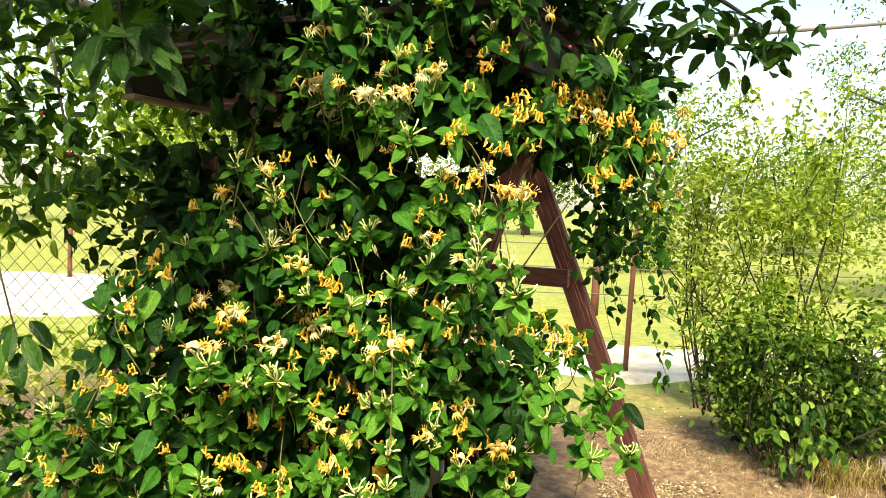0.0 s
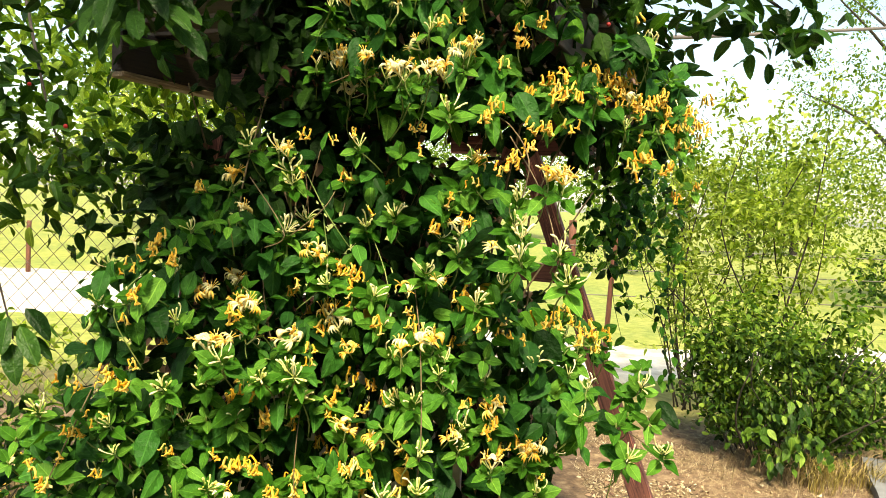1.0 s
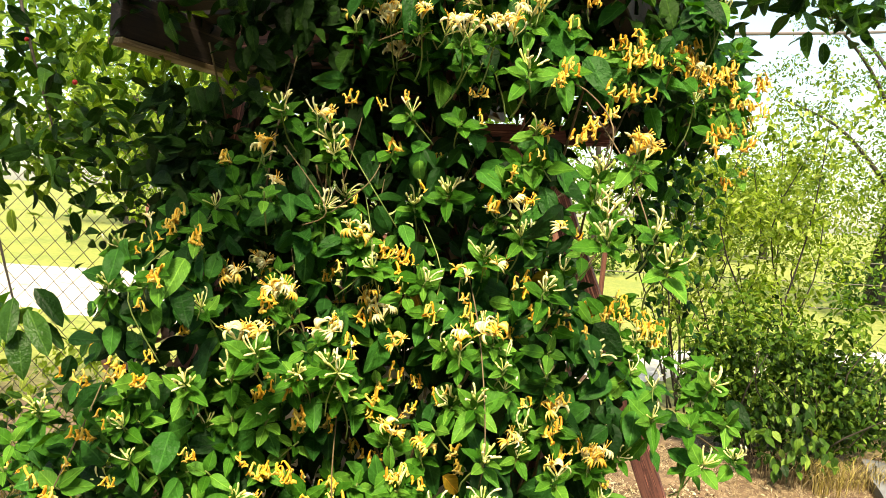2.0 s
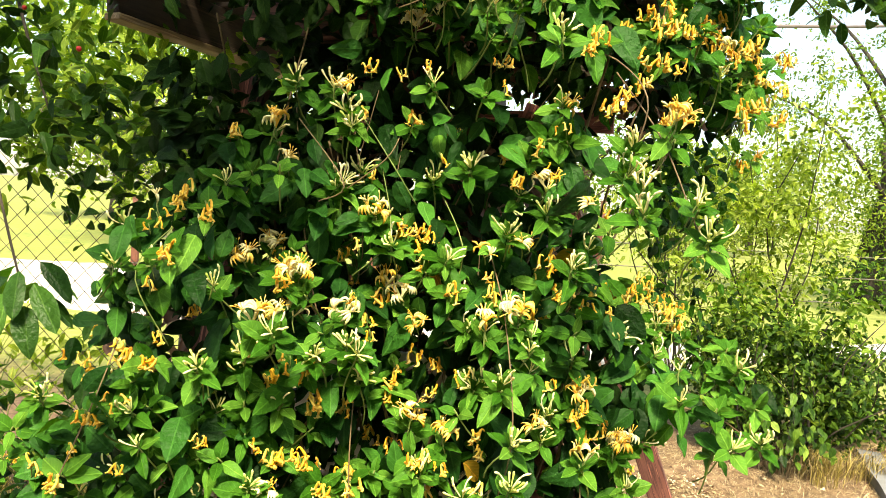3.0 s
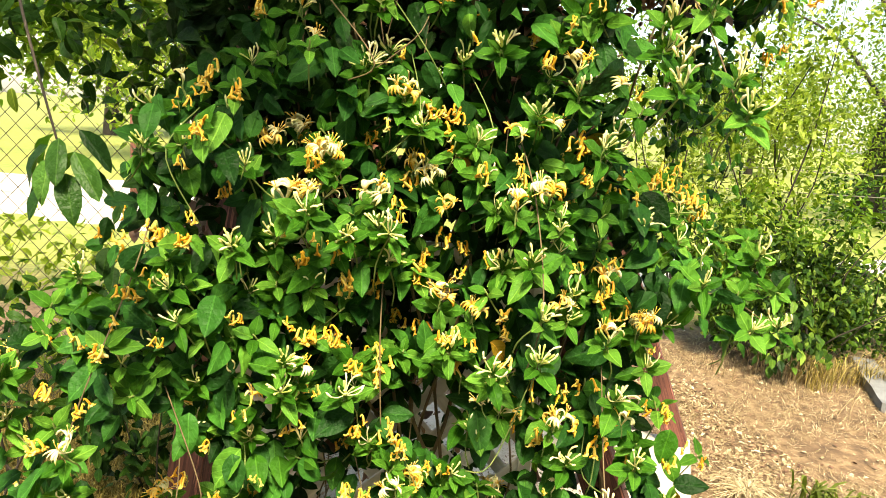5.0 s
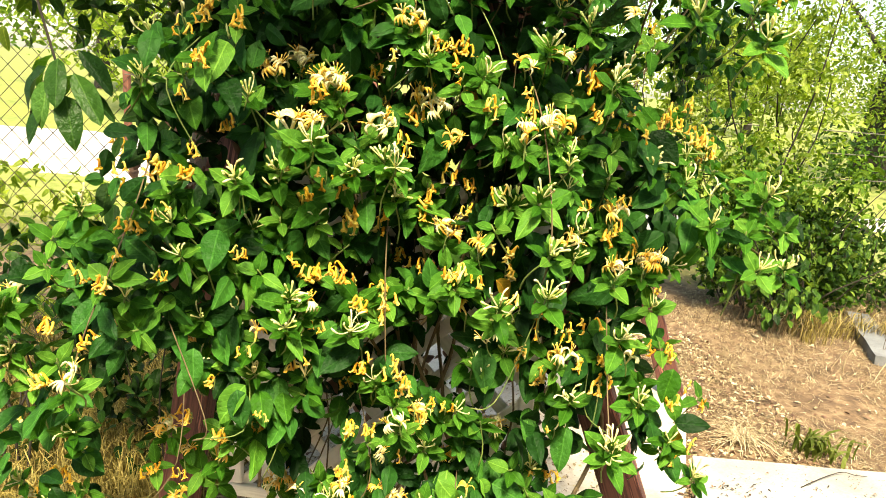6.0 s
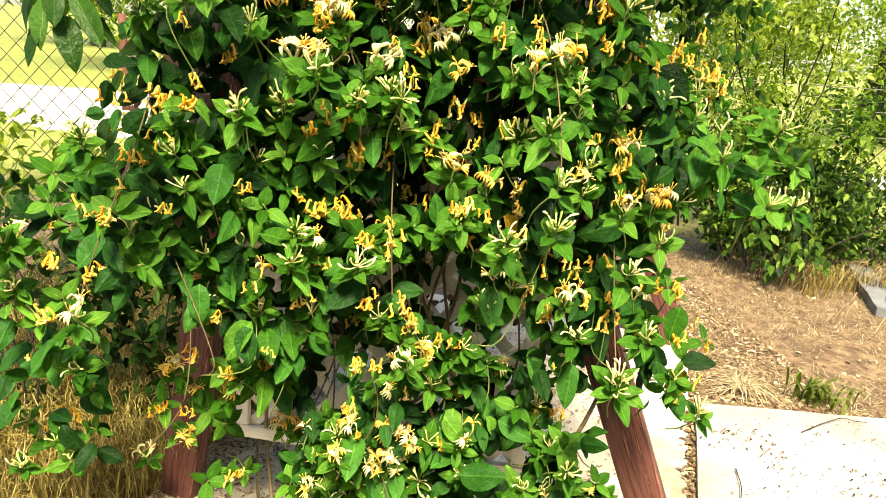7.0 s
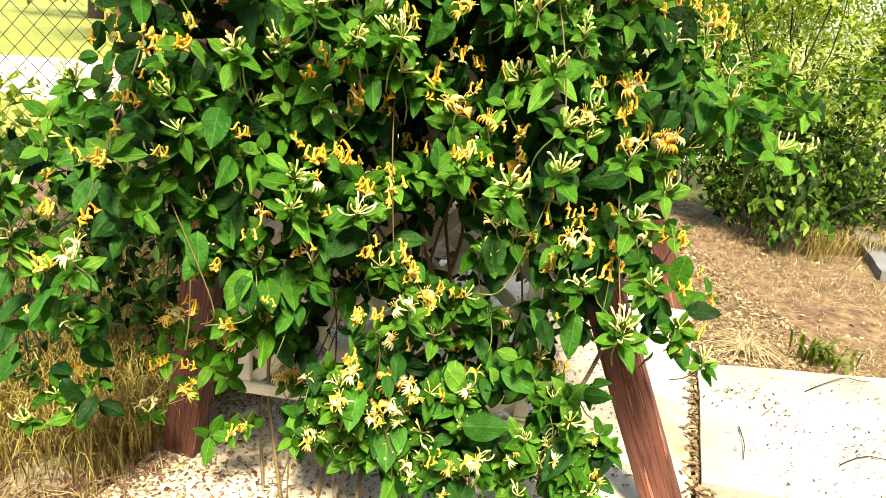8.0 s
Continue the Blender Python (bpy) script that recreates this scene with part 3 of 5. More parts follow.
SPENT_MIDDLE = [
    -0.333, 1.980, 1.134, 0.018, 1.917, 1.127, -0.474, 1.946, 1.123, -0.834, 1.843, 1.111, -0.476, 1.977, 1.104, -0.416, 1.985, 1.102,
    0.082, 1.978, 1.089, -0.162, 1.922, 1.077, 0.055, 1.953, 1.069, -0.284, 1.874, 1.046, -0.880, 2.178, 1.026, -0.859, 1.796, 1.023,
    -0.156, 1.975, 1.022, -0.370, 2.083, 1.019, -0.490, 1.922, 1.018, -0.324, 2.039, 1.015, -0.536, 1.961, 1.011, -0.945, 1.904, 0.995,
    -0.407, 1.981, 0.983, -0.452, 1.932, 0.964, -0.397, 1.946, 0.964, -0.076, 1.948, 0.950, -0.401, 1.946, 0.937, 0.017, 1.968, 0.931,
]
SPENT_LOWER = [
    -0.882, 1.760, 0.930, -0.032, 1.958, 0.909, -0.092, 1.958, 0.906, -0.994, 1.905, 0.897, 0.183, 1.950, 0.881, -0.018, 1.904, 0.869,
    0.198, 1.965, 0.865, -1.166, 2.298, 0.863, 0.048, 1.941, 0.860, -1.191, 2.345, 0.854, -0.054, 1.957, 0.852, -0.433, 1.914, 0.844,
    0.028, 1.893, 0.832, -0.369, 1.925, 0.830, -0.067, 1.975, 0.812, -1.024, 1.896, 0.800, 0.170, 1.881, 0.799, -0.062, 2.015, 0.792,
    -0.344, 1.943, 0.786, -0.466, 2.070, 0.739, -0.419, 1.885, 0.725, -0.314, 1.944, 0.712, -0.753, 2.171, 0.711, -0.443, 1.941, 0.698,
]
SPENT_FOOT = [
    -0.810, 2.180, 0.685, -0.456, 1.981, 0.680, -0.691, 2.169, 0.672, 0.419, 2.200, 0.652, -0.652, 2.147, 0.644, -0.789, 2.080, 0.642,
    -0.717, 2.022, 0.636, -0.725, 2.048, 0.621, -1.158, 2.113, 0.617, -0.617, 2.139, 0.617, -0.650, 2.094, 0.614, -0.457, 1.991, 0.565,
    0.003, 2.014, 0.553, -0.037, 2.045, 0.541, -0.823, 2.103, 0.492, -0.886, 2.126, 0.487, -0.092, 2.091, 0.482, -1.107, 2.157, 0.462,
    -1.090, 2.162, 0.457, -0.718, 2.175, 0.282, -0.746, 2.185, 0.261,
]
OPEN_HIGH = [
    -0.416, 2.125, 1.913, -0.078, 1.917, 1.903, -0.335, 1.986, 1.880, -0.284, 1.910, 1.873, -0.151, 1.877, 1.857, 0.333, 2.124, 1.857,
    -0.209, 1.878, 1.851, -0.323, 2.034, 1.828, 0.134, 1.851, 1.647, 0.079, 1.731, 1.647, -0.579, 2.041, 1.617, -0.564, 2.033, 1.543,
    -0.064, 1.953, 1.534, -0.383, 1.988, 1.465, -0.583, 2.109, 1.381, -0.624, 2.028, 1.357, -0.506, 1.953, 1.347, -0.524, 1.948, 1.345,
]
OPEN_MIDDLE = [
    -0.353, 2.015, 1.326, -0.321, 1.988, 1.308, -0.116, 1.873, 1.304, -0.177, 1.855, 1.280, -0.425, 1.965, 1.276, -0.552, 1.887, 1.274,
    -0.579, 1.880, 1.268, 0.023, 1.931, 1.146, -0.829, 1.995, 1.143, -0.290, 1.929, 1.095, -0.233, 1.902, 1.072, 0.104, 1.933, 1.052,
    0.022, 1.867, 1.048, 0.126, 1.962, 1.047, -0.554, 1.917, 0.940, -0.052, 1.907, 0.856, -0.910, 1.772, 0.847, -1.201, 2.204, 0.819,
]
OPEN_LOW = [
    -0.777, 2.166, 0.781, -1.300, 2.450, 0.770, -0.802, 2.167, 0.760, -0.355, 1.901, 0.719, -0.315, 1.962, 0.701, -0.800, 2.184, 0.688,
    -0.133, 2.081, 0.618, -0.851, 2.121, 0.579, -0.119, 2.177, 0.570, -0.222, 2.052, 0.564, -0.734, 2.076, 0.545, -0.064, 2.087, 0.523,
    -0.482, 1.932, 0.486, -0.568, 2.207, 0.396, -0.596, 2.215, 0.392, -0.622, 2.213, 0.384, -1.164, 2.169, 0.380, -0.961, 2.251, 0.269,
]
TUFTS_HIGH = [
    -0.160, 2.255, 2.057, 0.062, 2.035, 2.038, -0.110, 1.750, 1.759, -0.541, 2.037, 1.699, -0.470, 2.017, 1.690, -0.440, 1.989, 1.643,
    -0.433, 1.980, 1.617, 0.035, 1.800, 1.600, -0.208, 1.973, 1.556, 0.027, 1.793, 1.554, -0.410, 2.045, 1.537, -0.273, 2.020, 1.531,
    0.037, 1.750, 1.530, -0.448, 2.001, 1.511, 0.095, 1.676, 1.510, -0.457, 2.034, 1.502, 0.033, 1.727, 1.494, -0.068, 1.938, 1.482,
    0.110, 1.660, 1.462, -0.378, 2.007, 1.459, -0.136, 1.937, 1.439, -0.848, 2.053, 1.408,
]
TUFTS_MIDDLE = [
    -0.346, 1.959, 1.405, -0.703, 2.054, 1.394, -0.029, 1.878, 1.389, -0.539, 1.852, 1.253, 0.129, 2.050, 1.233, -0.416, 1.924, 1.221,
    -0.397, 1.890, 1.216, 0.004, 1.944, 1.211, -0.469, 1.905, 1.206, 0.370, 2.014, 1.195, -0.146, 1.840, 1.185, -0.610, 1.989, 1.184,
    -0.670, 1.906, 1.174, -0.184, 1.927, 1.157, -0.393, 1.957, 1.154, -0.163, 1.946, 1.154, -0.609, 2.002, 1.148, -0.939, 1.932, 1.107,
    -0.135, 1.784, 1.102, -0.692, 2.033, 1.086, 0.432, 2.011, 1.041, -0.133, 1.772, 1.027,
]
TUFTS_LOW = [
    -0.272, 1.884, 1.013, -0.202, 1.828, 0.988, -0.574, 1.906, 0.963, -0.181, 1.941, 0.925, 0.049, 1.879, 0.921, -0.577, 1.898, 0.910,
    -0.722, 2.170, 0.904, -0.460, 1.918, 0.901, -0.559, 1.965, 0.875, -0.496, 2.049, 0.839, 0.085, 1.838, 0.811, -0.018, 1.923, 0.771,
    0.016, 1.775, 0.754, 0.018, 1.771, 0.738, 0.248, 1.893, 0.624, -0.294, 1.995, 0.622, -0.046, 2.057, 0.541, -0.005, 1.911, 0.471,
    -0.298, 2.115, 0.412, -0.303, 2.012, 0.376, -0.479, 2.079, 0.345, -1.269, 2.293, 0.213,
]


def places(*lists):
    for numbers in lists:
        for k in range(0, len(numbers), 3):
            yield tuple(numbers[k:k + 3])


HEADS = np.array([p for p in places(SPENT_ROOF, SPENT_HIGH, SPENT_UPPER, SPENT_MIDDLE, SPENT_LOWER, SPENT_FOOT, OPEN_HIGH, OPEN_MIDDLE, OPEN_LOW, TUFTS_HIGH, TUFTS_MIDDLE, TUFTS_LOW)])


def beside_heads(P, r, drop=0.02):
    """Leaves out the points that would grow over a flower head or a leafy tuft."""
    d = np.array((0.0, 0.0, -drop))
    keep = np.ones(len(P), bool)
    for h in HEADS:
        q = P + d - h
        q = q - q[:, 1:2] * np.array((0.16, 1.0, -0.2))
        keep &= (np.hypot(q[:, 0], q[:, 2]) > r) | (P[:, 1] > h[1] + 0.03)
    return P[keep]


# inner and middle foliage, and dead leaves caught inside
P = clear(np.concatenate([beside_heads(open_hollows(vine_points(VINE, 2900, 0.02, 0.13), 1.25), 0.03), vine_points(VINE, 4300, 0.14, 0.55), vine_points(LEFT, 16, 0.0, 0.12), vine_points(RIGHT, 18, -0.02, 0.12),
                          vine_points(LOW, 420, 0.0, 0.15)]))
kinds = (rng.random(len(P)) < 0.12).astype(int)
kinds[rng.random(len(P)) < 0.002] = 2
# Leaves set deep behind the face mostly take the shade-dark copy.
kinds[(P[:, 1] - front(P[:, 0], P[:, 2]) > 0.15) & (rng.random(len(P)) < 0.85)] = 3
V, F, UVs, I = leaf_cloud(P, rng.uniform(0.042, 0.078, len(P)), [M_LEAF, M_YOUNG, M_YELLOWED, M_LEAF_SHADE], LEAVES, kinds)
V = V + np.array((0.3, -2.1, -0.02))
tagged(child("inner_foliage", mesh_np("inner_foliage", V, F, [M_LEAF, M_YOUNG, M_YELLOWED, M_LEAF_SHADE], UVs, I), vine), kind="stuff")
strands = []
for x, y, z, dx, drop in ((0.5, 2.9, 1.76, 0.1, 0.62), (0.56, 3.0, 1.74, 0.1, 0.5), (0.62, 3.05, 1.74, 0.24, 0.78), (0.68, 3.1, 1.7, 0.14, 0.4), (0.58, 2.9, 1.7, 0.02, 0.42), (0.46, 2.8, 1.72, 0.06, 0.34), (0.66, 2.95, 1.72, 0.2, 0.5)):
    strands.append(bend([(x, y, z), (x + dx * 0.2 + 0.03, y, z - drop * 0.35), (x + dx * 0.7 - 0.02, y + 0.03, z - drop * 0.7), (x + dx, y + 0.04, z - drop)], 18))
way = np.concatenate(strands)
P = np.concatenate([way[rng.integers(0, len(way), 170)] + rng.normal(0, 0.022, (170, 3)), rng.uniform((0.42, 2.7, 1.46), (0.74, 3.15, 1.76), (200, 3)), vine_points(HANG, 60, 0.15, 0.5)])
V, F, UVs, I = leaf_cloud(P, rng.uniform(0.03, 0.052, len(P)), [M_LEAF, M_YOUNG, M_LEAF_SHADE], LEAVES, rng.choice(3, len(P), p=(0.45, 0.4, 0.15)))
tagged(child("trailing_foliage", mesh_np("trailing_foliage", V + np.array((0.3, -2.1, -0.02)), F, [M_LEAF, M_YOUNG, M_LEAF_SHADE], UVs, I), vine), kind="stuff")
P = clear(vine_points(VINE, 3200, 0.3, 0.75))
V, F, UVs, I = leaf_cloud(P, rng.uniform(0.025, 0.05, len(P)), [M_LITTER], LEAVES)
tagged(child("dead_foliage", mesh_np("dead_foliage", V + np.array((0.3, -2.1, -0.02)), F, [M_LITTER], UVs, I), vine, label="brown dead leaves"), kind="stuff")

# foliage hanging under and in front of the roof, in the shade-dark leaf colour
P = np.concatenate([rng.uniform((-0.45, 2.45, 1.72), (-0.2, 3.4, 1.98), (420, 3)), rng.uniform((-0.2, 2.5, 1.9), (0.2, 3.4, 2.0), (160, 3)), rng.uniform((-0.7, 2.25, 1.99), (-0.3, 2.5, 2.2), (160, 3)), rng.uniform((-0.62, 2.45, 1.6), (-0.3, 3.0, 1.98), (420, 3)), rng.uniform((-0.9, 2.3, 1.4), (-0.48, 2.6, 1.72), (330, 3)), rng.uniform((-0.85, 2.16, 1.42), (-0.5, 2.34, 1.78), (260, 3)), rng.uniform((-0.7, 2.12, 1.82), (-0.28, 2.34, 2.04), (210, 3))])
V, F, UVs, I = leaf_cloud(P, rng.uniform(0.045, 0.075, len(P)), [M_LEAF_SHADE], LEAVES)
tagged(child("under_foliage", mesh_np("under_foliage", V + np.array((0.3, -2.1, -0.02)), F, [M_LEAF_SHADE], UVs, I), vine), kind="stuff")

# foliage hanging over the outer roof beam, in the shade-dark leaf colour
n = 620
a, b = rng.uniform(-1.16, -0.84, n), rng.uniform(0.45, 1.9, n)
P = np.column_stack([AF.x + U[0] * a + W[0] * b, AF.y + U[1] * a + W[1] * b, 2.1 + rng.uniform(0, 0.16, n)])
V, F, UVs, I = leaf_cloud(P, rng.uniform(0.045, 0.08, n), [M_LEAF_SHADE], LEAVES)
tagged(child("eaves_foliage", mesh_np("eaves_foliage", V + np.array((0.3, -2.1, -0.02)), F, [M_LEAF_SHADE], UVs, I), vine), kind="stuff")

# foliage lying over the roof, mostly in the shade-dark leaf colour
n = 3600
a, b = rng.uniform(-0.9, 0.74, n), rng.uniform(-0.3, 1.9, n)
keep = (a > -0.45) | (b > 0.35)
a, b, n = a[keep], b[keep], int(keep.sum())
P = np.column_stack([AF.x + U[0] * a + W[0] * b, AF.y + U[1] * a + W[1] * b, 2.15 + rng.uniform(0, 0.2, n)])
V, F, UVs, I = leaf_cloud(P, rng.uniform(0.045, 0.08, n), [M_LEAF_SHADE, M_YOUNG], LEAVES, (rng.random(n) < 0.05).astype(int), unit(rng.normal(0, 0.5, (n, 3)) + (0, 0, 1)))
tagged(child("roof_foliage", mesh_np("roof_foliage", V + np.array((0.3, -2.1, -0.02)), F, [M_LEAF_SHADE, M_YOUNG], UVs, I), vine), kind="stuff")

# single leaves on the face of the plant
leaf_meshes = [mesh_np("leaf", *t[:2], [M_LEAF], t[2]) for t in LEAVES]
young_meshes = [mesh_np("young_leaf", *t[:2], [M_YOUNG], t[2]) for t in LEAVES]
P = beside_heads(clear(np.concatenate([open_hollows(vine_points(VINE, 420, -0.03, 0.05), 0.9), vine_points(LEFT, 34, -0.05, 0.08), vine_points(COVER, 50, 0.0, 0.16)])), 0.042)
Rm = turns(facing(len(P), 0.8, 0.7, 0.45), hanging(len(P), 0.7, 0.6))
for k, p in enumerate(P):
    young = rng.random() < 0.15
    me = young_meshes[k % 4] if young else leaf_meshes[k % 4]
    s = rng.uniform(0.045, 0.085) if rng.random() < 0.75 or not -0.85 < p[0] < 0.15 else rng.uniform(0.08, 0.105)
    child("leaf", me, vine, vine_inv @ Matrix.Translation(p) @ Matrix(Rm[k]).to_4x4() @ Matrix.Scale(s, 4))


def axis_turn(axis, spin):
    q = Vector((0, 0, 1)).rotation_difference(Vector(axis).normalized())
    return q.to_matrix().to_4x4() @ Matrix.Rotation(spin, 4, "Z")


def one(name, parts, mats):
    V, F, Uv, I = joined(parts)
    return mesh_np(name, V, F, mats, Uv, I)


def bud(L, arc):
    """A slender curved bud, club-shaped towards its tip, along z."""
    path = bend([(0, 0, 0), (arc * L * 0.2, 0, L * 0.45), (arc * L * 0.1, 0, L * 0.8), (-arc * L * 0.3, 0, L)], 7)
    return one("bud", [(*tube(path, [0.0009, 0.001, 0.0011, 0.0013, 0.0018, 0.0021, 0.001], 6), 0)], [M_BUD if L < 0.036 else M_WHITE])


def flower(seed, yellow):
    """An open two-lipped flower along z with curled lips and long stamens."""
    r = np.random.default_rng(seed)
    L = r.uniform(0.018, 0.024)
    e = np.array((0, 0, L))
    parts = [(*tube(bend([(0, 0, 0), (0.0015, 0, L * 0.5), e], 5), [0.0013, 0.0016, 0.0019, 0.0024, 0.0032], 6), 0)]
    for w, back in ((-0.5, 1), (-0.17, 1), (0.17, 1), (0.5, 1), (0.0, -1)):
        path = bend([e, e + (w * 0.009, back * 0.005, 0.006), e + (w * 0.018, back * 0.013, 0.007), e + (w * 0.024, back * 0.018, -0.002)], 6)
        parts.append((*tube(path, [0.002, 0.0028, 0.0032, 0.003, 0.0024, 0.001], 5, 0.4), 0))
    for w in (-0.5, 0.0, 0.5):
        parts.append((*tube(bend([e, e + (w * 0.008, -0.003, 0.012), e + (w * 0.018, -0.008, 0.02)], 4), [0.0006, 0.0006, 0.0006, 0.0013], 4), 1))
    return one("flower", parts, [M_YELLOW if yellow else M_WHITE, M_YELLOW])


def withered(seed):
    """A spent orange flower that arches over and hangs, its lips shrivelled and curled."""
    r = np.random.default_rng(seed)
    R, H = r.uniform(0.003, 0.007), r.uniform(0.009, 0.014)
    side = r.normal(0, 0.002, 3)
    d = np.array((1.0, 0, 0))
    path = bend([(0, 0, 0), d * R * 0.5 + (0, 0, 0.004), d * R + (0, 0, 0.0025), d * R * 1.15 + side + (0, 0, -H * 0.5), d * R * 1.05 + side * 2 + (0, 0, -H)], 9)
    parts = [(*tube(path, [0.0011, 0.0013, 0.0016, 0.0019, 0.0023, 0.0029, 0.0033, 0.0034, 0.0026], 6, 0.8), 0)]
    for w in (-1, 1, 0):
        e = path[-2]
        curl = r.uniform(-0.004, 0.004)
        parts.append((*tube(bend([e, e + (0.002 * w, w * 0.004 + 0.002, -0.004), e + (0.005 * w + side[0], w * 0.005 - 0.003, -0.008), e + (0.007 * w + curl, w * 0.003, -0.010 + abs(curl))], 6), [0.0022, 0.0034, 0.0038, 0.0034, 0.0024, 0.0008], 5, 0.35), 1))
    return one("withered_flower", parts, [M_ORANGE, M_YELLOW if seed % 3 else M_ORANGE])


STALK = one("stalk", [(*tube(bend([(0, 0, -0.09), (0.008, 0.004, -0.05), (0, 0, 0.02)], 6), 0.0016, 5), 0)], [M_GREENSTEM])
NODE = one("flower_stalk", [(*tube(bend([(0, 0.01, -0.03), (0.002, 0.003, -0.012), (0, 0, 0.003)], 5), [0.0012, 0.0012, 0.0014, 0.0018, 0.0018], 5), 0)], [M_GREENSTEM])
BUDS = [bud(0.022 + 0.004 * k, 0.5 - 0.2 * k) for k in range(6)]
OPENS = [flower(60 + k, k % 2) for k in range(6)]
WITHER = [withered(80 + k) for k in range(8)]


def at(p, R, s=1.0):
    return vine_inv @ Matrix.Translation(p) @ R @ Matrix.Scale(s, 4)


def shoot(p, R, pairs, size):
    """A leafy shoot tip: opposite pairs of leaves, smaller towards the tip, on a short stalk."""
    ob = child("shoot", STALK, vine, at(p, R))
    for k in range(pairs):
        for j in (0, 1):
            a, e = k * math.pi / 2 + j * math.pi + rng.normal(0, 0.25), 0.05 + 0.3 * k + rng.normal(0, 0.14)
            d = np.array((math.cos(a) * math.cos(e), math.sin(a) * math.cos(e), math.sin(e)))
            n = np.array((-math.cos(a) * math.sin(e), -math.sin(a) * math.sin(e), math.cos(e)))
            M = Matrix(turns(n[None], d[None])[0]).to_4x4()
            child("leaf", young_meshes[int(rng.integers(0, 4))], ob, Matrix.Translation((*(d[:2] * 0.004), 0.006 * k)) @ M @ Matrix.Scale(size * (1 - 0.18 * k) * rng.uniform(0.85, 1.15), 4))


def head(name, p, R, meshes, n, lo, hi, part, scale):
    """A flower head: a short stalk and what stands on it."""
    ob = child(name, NODE, vine, at(p, R, scale))
    for k in range(n):
        tilt, a = rng.uniform(lo, hi), k * 2.4 + rng.normal(0, 0.4)
        d = (math.cos(a) * math.sin(tilt), math.sin(a) * math.sin(tilt), math.cos(tilt))
        if part == "withered_flower":
            M = Matrix.Translation(rng.normal(0, 1, 3) * (0.009, 0.005, 0.008)) @ Matrix.Rotation(math.pi * (k % 2) + rng.normal(0, 0.6), 4, "Z") @ Matrix.Rotation(rng.normal(0, 0.2), 4, "Y")
        else:
            M = axis_turn(d, rng.uniform(0, 6.28))
        child(part, meshes[int(rng.integers(0, len(meshes)))], ob, M)


def leaning(out, up, spread):
    return axis_turn(facing(1, out, up, spread)[0], rng.uniform(0, 6.28))


def behind(p, out, down):
    return (p[0], p[1] + out, p[2] - down)


for x, y, z in places(TUFTS_HIGH, TUFTS_MIDDLE, TUFTS_LOW):
    shoot((x, y, z - 0.01), leaning(0.7, 0.75, 0.2), int(rng.integers(4, 6)), rng.uniform(0.046, 0.058))
    head("bud_spray", (x, y - 0.01, z + 0.005), leaning(0.4, 0.95, 0.2), BUDS, int(rng.integers(8, 13)), 0.25, 1.05, "bud", 1.1)
for p in places(OPEN_HIGH, OPEN_MIDDLE, OPEN_LOW):
    head("flower_head", p, leaning(0.35, 0.95, 0.2), OPENS, int(rng.integers(2, 5)), 0.25, 0.95, "flower", rng.uniform(0.95, 1.15))
    head("bud_spray", behind(p, 0.008, 0.005), leaning(0.4, 0.95, 0.2), BUDS, int(rng.integers(2, 5)), 0.3, 0.9, "bud", 1.0)
    shoot(behind(p, 0.02, 0.026), leaning(0.7, 0.7, 0.2), 3, rng.uniform(0.04, 0.052))
for p in places(SPENT_ROOF, SPENT_HIGH, SPENT_UPPER, SPENT_MIDDLE, SPENT_LOWER, SPENT_FOOT):
    head("withered_head", p, Matrix.Rotation(rng.uniform(-0.2, 0.2), 4, "Y"), WITHER, int(rng.integers(3, 7)), 0, 1, "withered_flower", rng.uniform(0.75, 1.05))
    if rng.random() < 0.45:
        shoot(behind(p, 0.03, 0.015), leaning(0.75, 0.6, 0.3), 2, rng.uniform(0.04, 0.06))
# the yellow bank of spent flowers that rounds the corner of the roof
for x, y, z in ((0.45, 2.2, 1.86), (0.48, 2.22, 1.83), (0.52, 2.3, 1.84), (0.55, 2.35, 1.80), (0.56, 2.38, 1.87), (0.42, 2.12, 1.81), (0.62, 2.45, 1.80), (0.5, 2.3, 1.78), (0.29, 2.16, 1.92), (0.18, 2.05, 1.88), (0.66, 2.5, 1.84), (0.3, 2.2, 1.29), (0.25, 2.18, 1.33), (0.29, 2.12, 1.28), (0.33, 2.25, 1.24), (0.7, 2.6, 1.7), (0.6, 2.5, 1.66)):
    head("withered_head", (x, y, z), Matrix.Rotation(rng.uniform(-0.2, 0.2), 4, "Y"), WITHER, int(rng.integers(4, 8)), 0, 1, "withered_flower", rng.uniform(0.7, 0.95))
    shoot(behind((x, y, z), 0.03, 0.02), leaning(0.75, 0.6, 0.4), 2, rng.uniform(0.036, 0.05))
for x, y, z in places(SPENT_ROOF[:57], OPEN_HIGH[:24]):
    for k in range(2 if x > 0.2 else 1):
        q = (x + rng.normal(0, 0.028), y + rng.uniform(-0.03, 0.0), z + rng.normal(0, 0.022))
        if x > -0.03:
            head("withered_head", q, Matrix.Rotation(rng.uniform(-0.2, 0.2), 4, "Y"), WITHER, int(rng.integers(4, 7)), 0, 1, "withered_flower", rng.uniform(0.75, 1.0))
        else:
            head("flower_head", q, leaning(0.35, 0.95, 0.2), OPENS, int(rng.integers(2, 4)), 0.25, 0.95, "flower", rng.uniform(0.9, 1.1))
            head("bud_spray", behind(q, 0.0, 0.01), leaning(0.4, 0.95, 0.2), BUDS, int(rng.integers(4, 7)), 0.3, 0.9, "bud", 1.0)
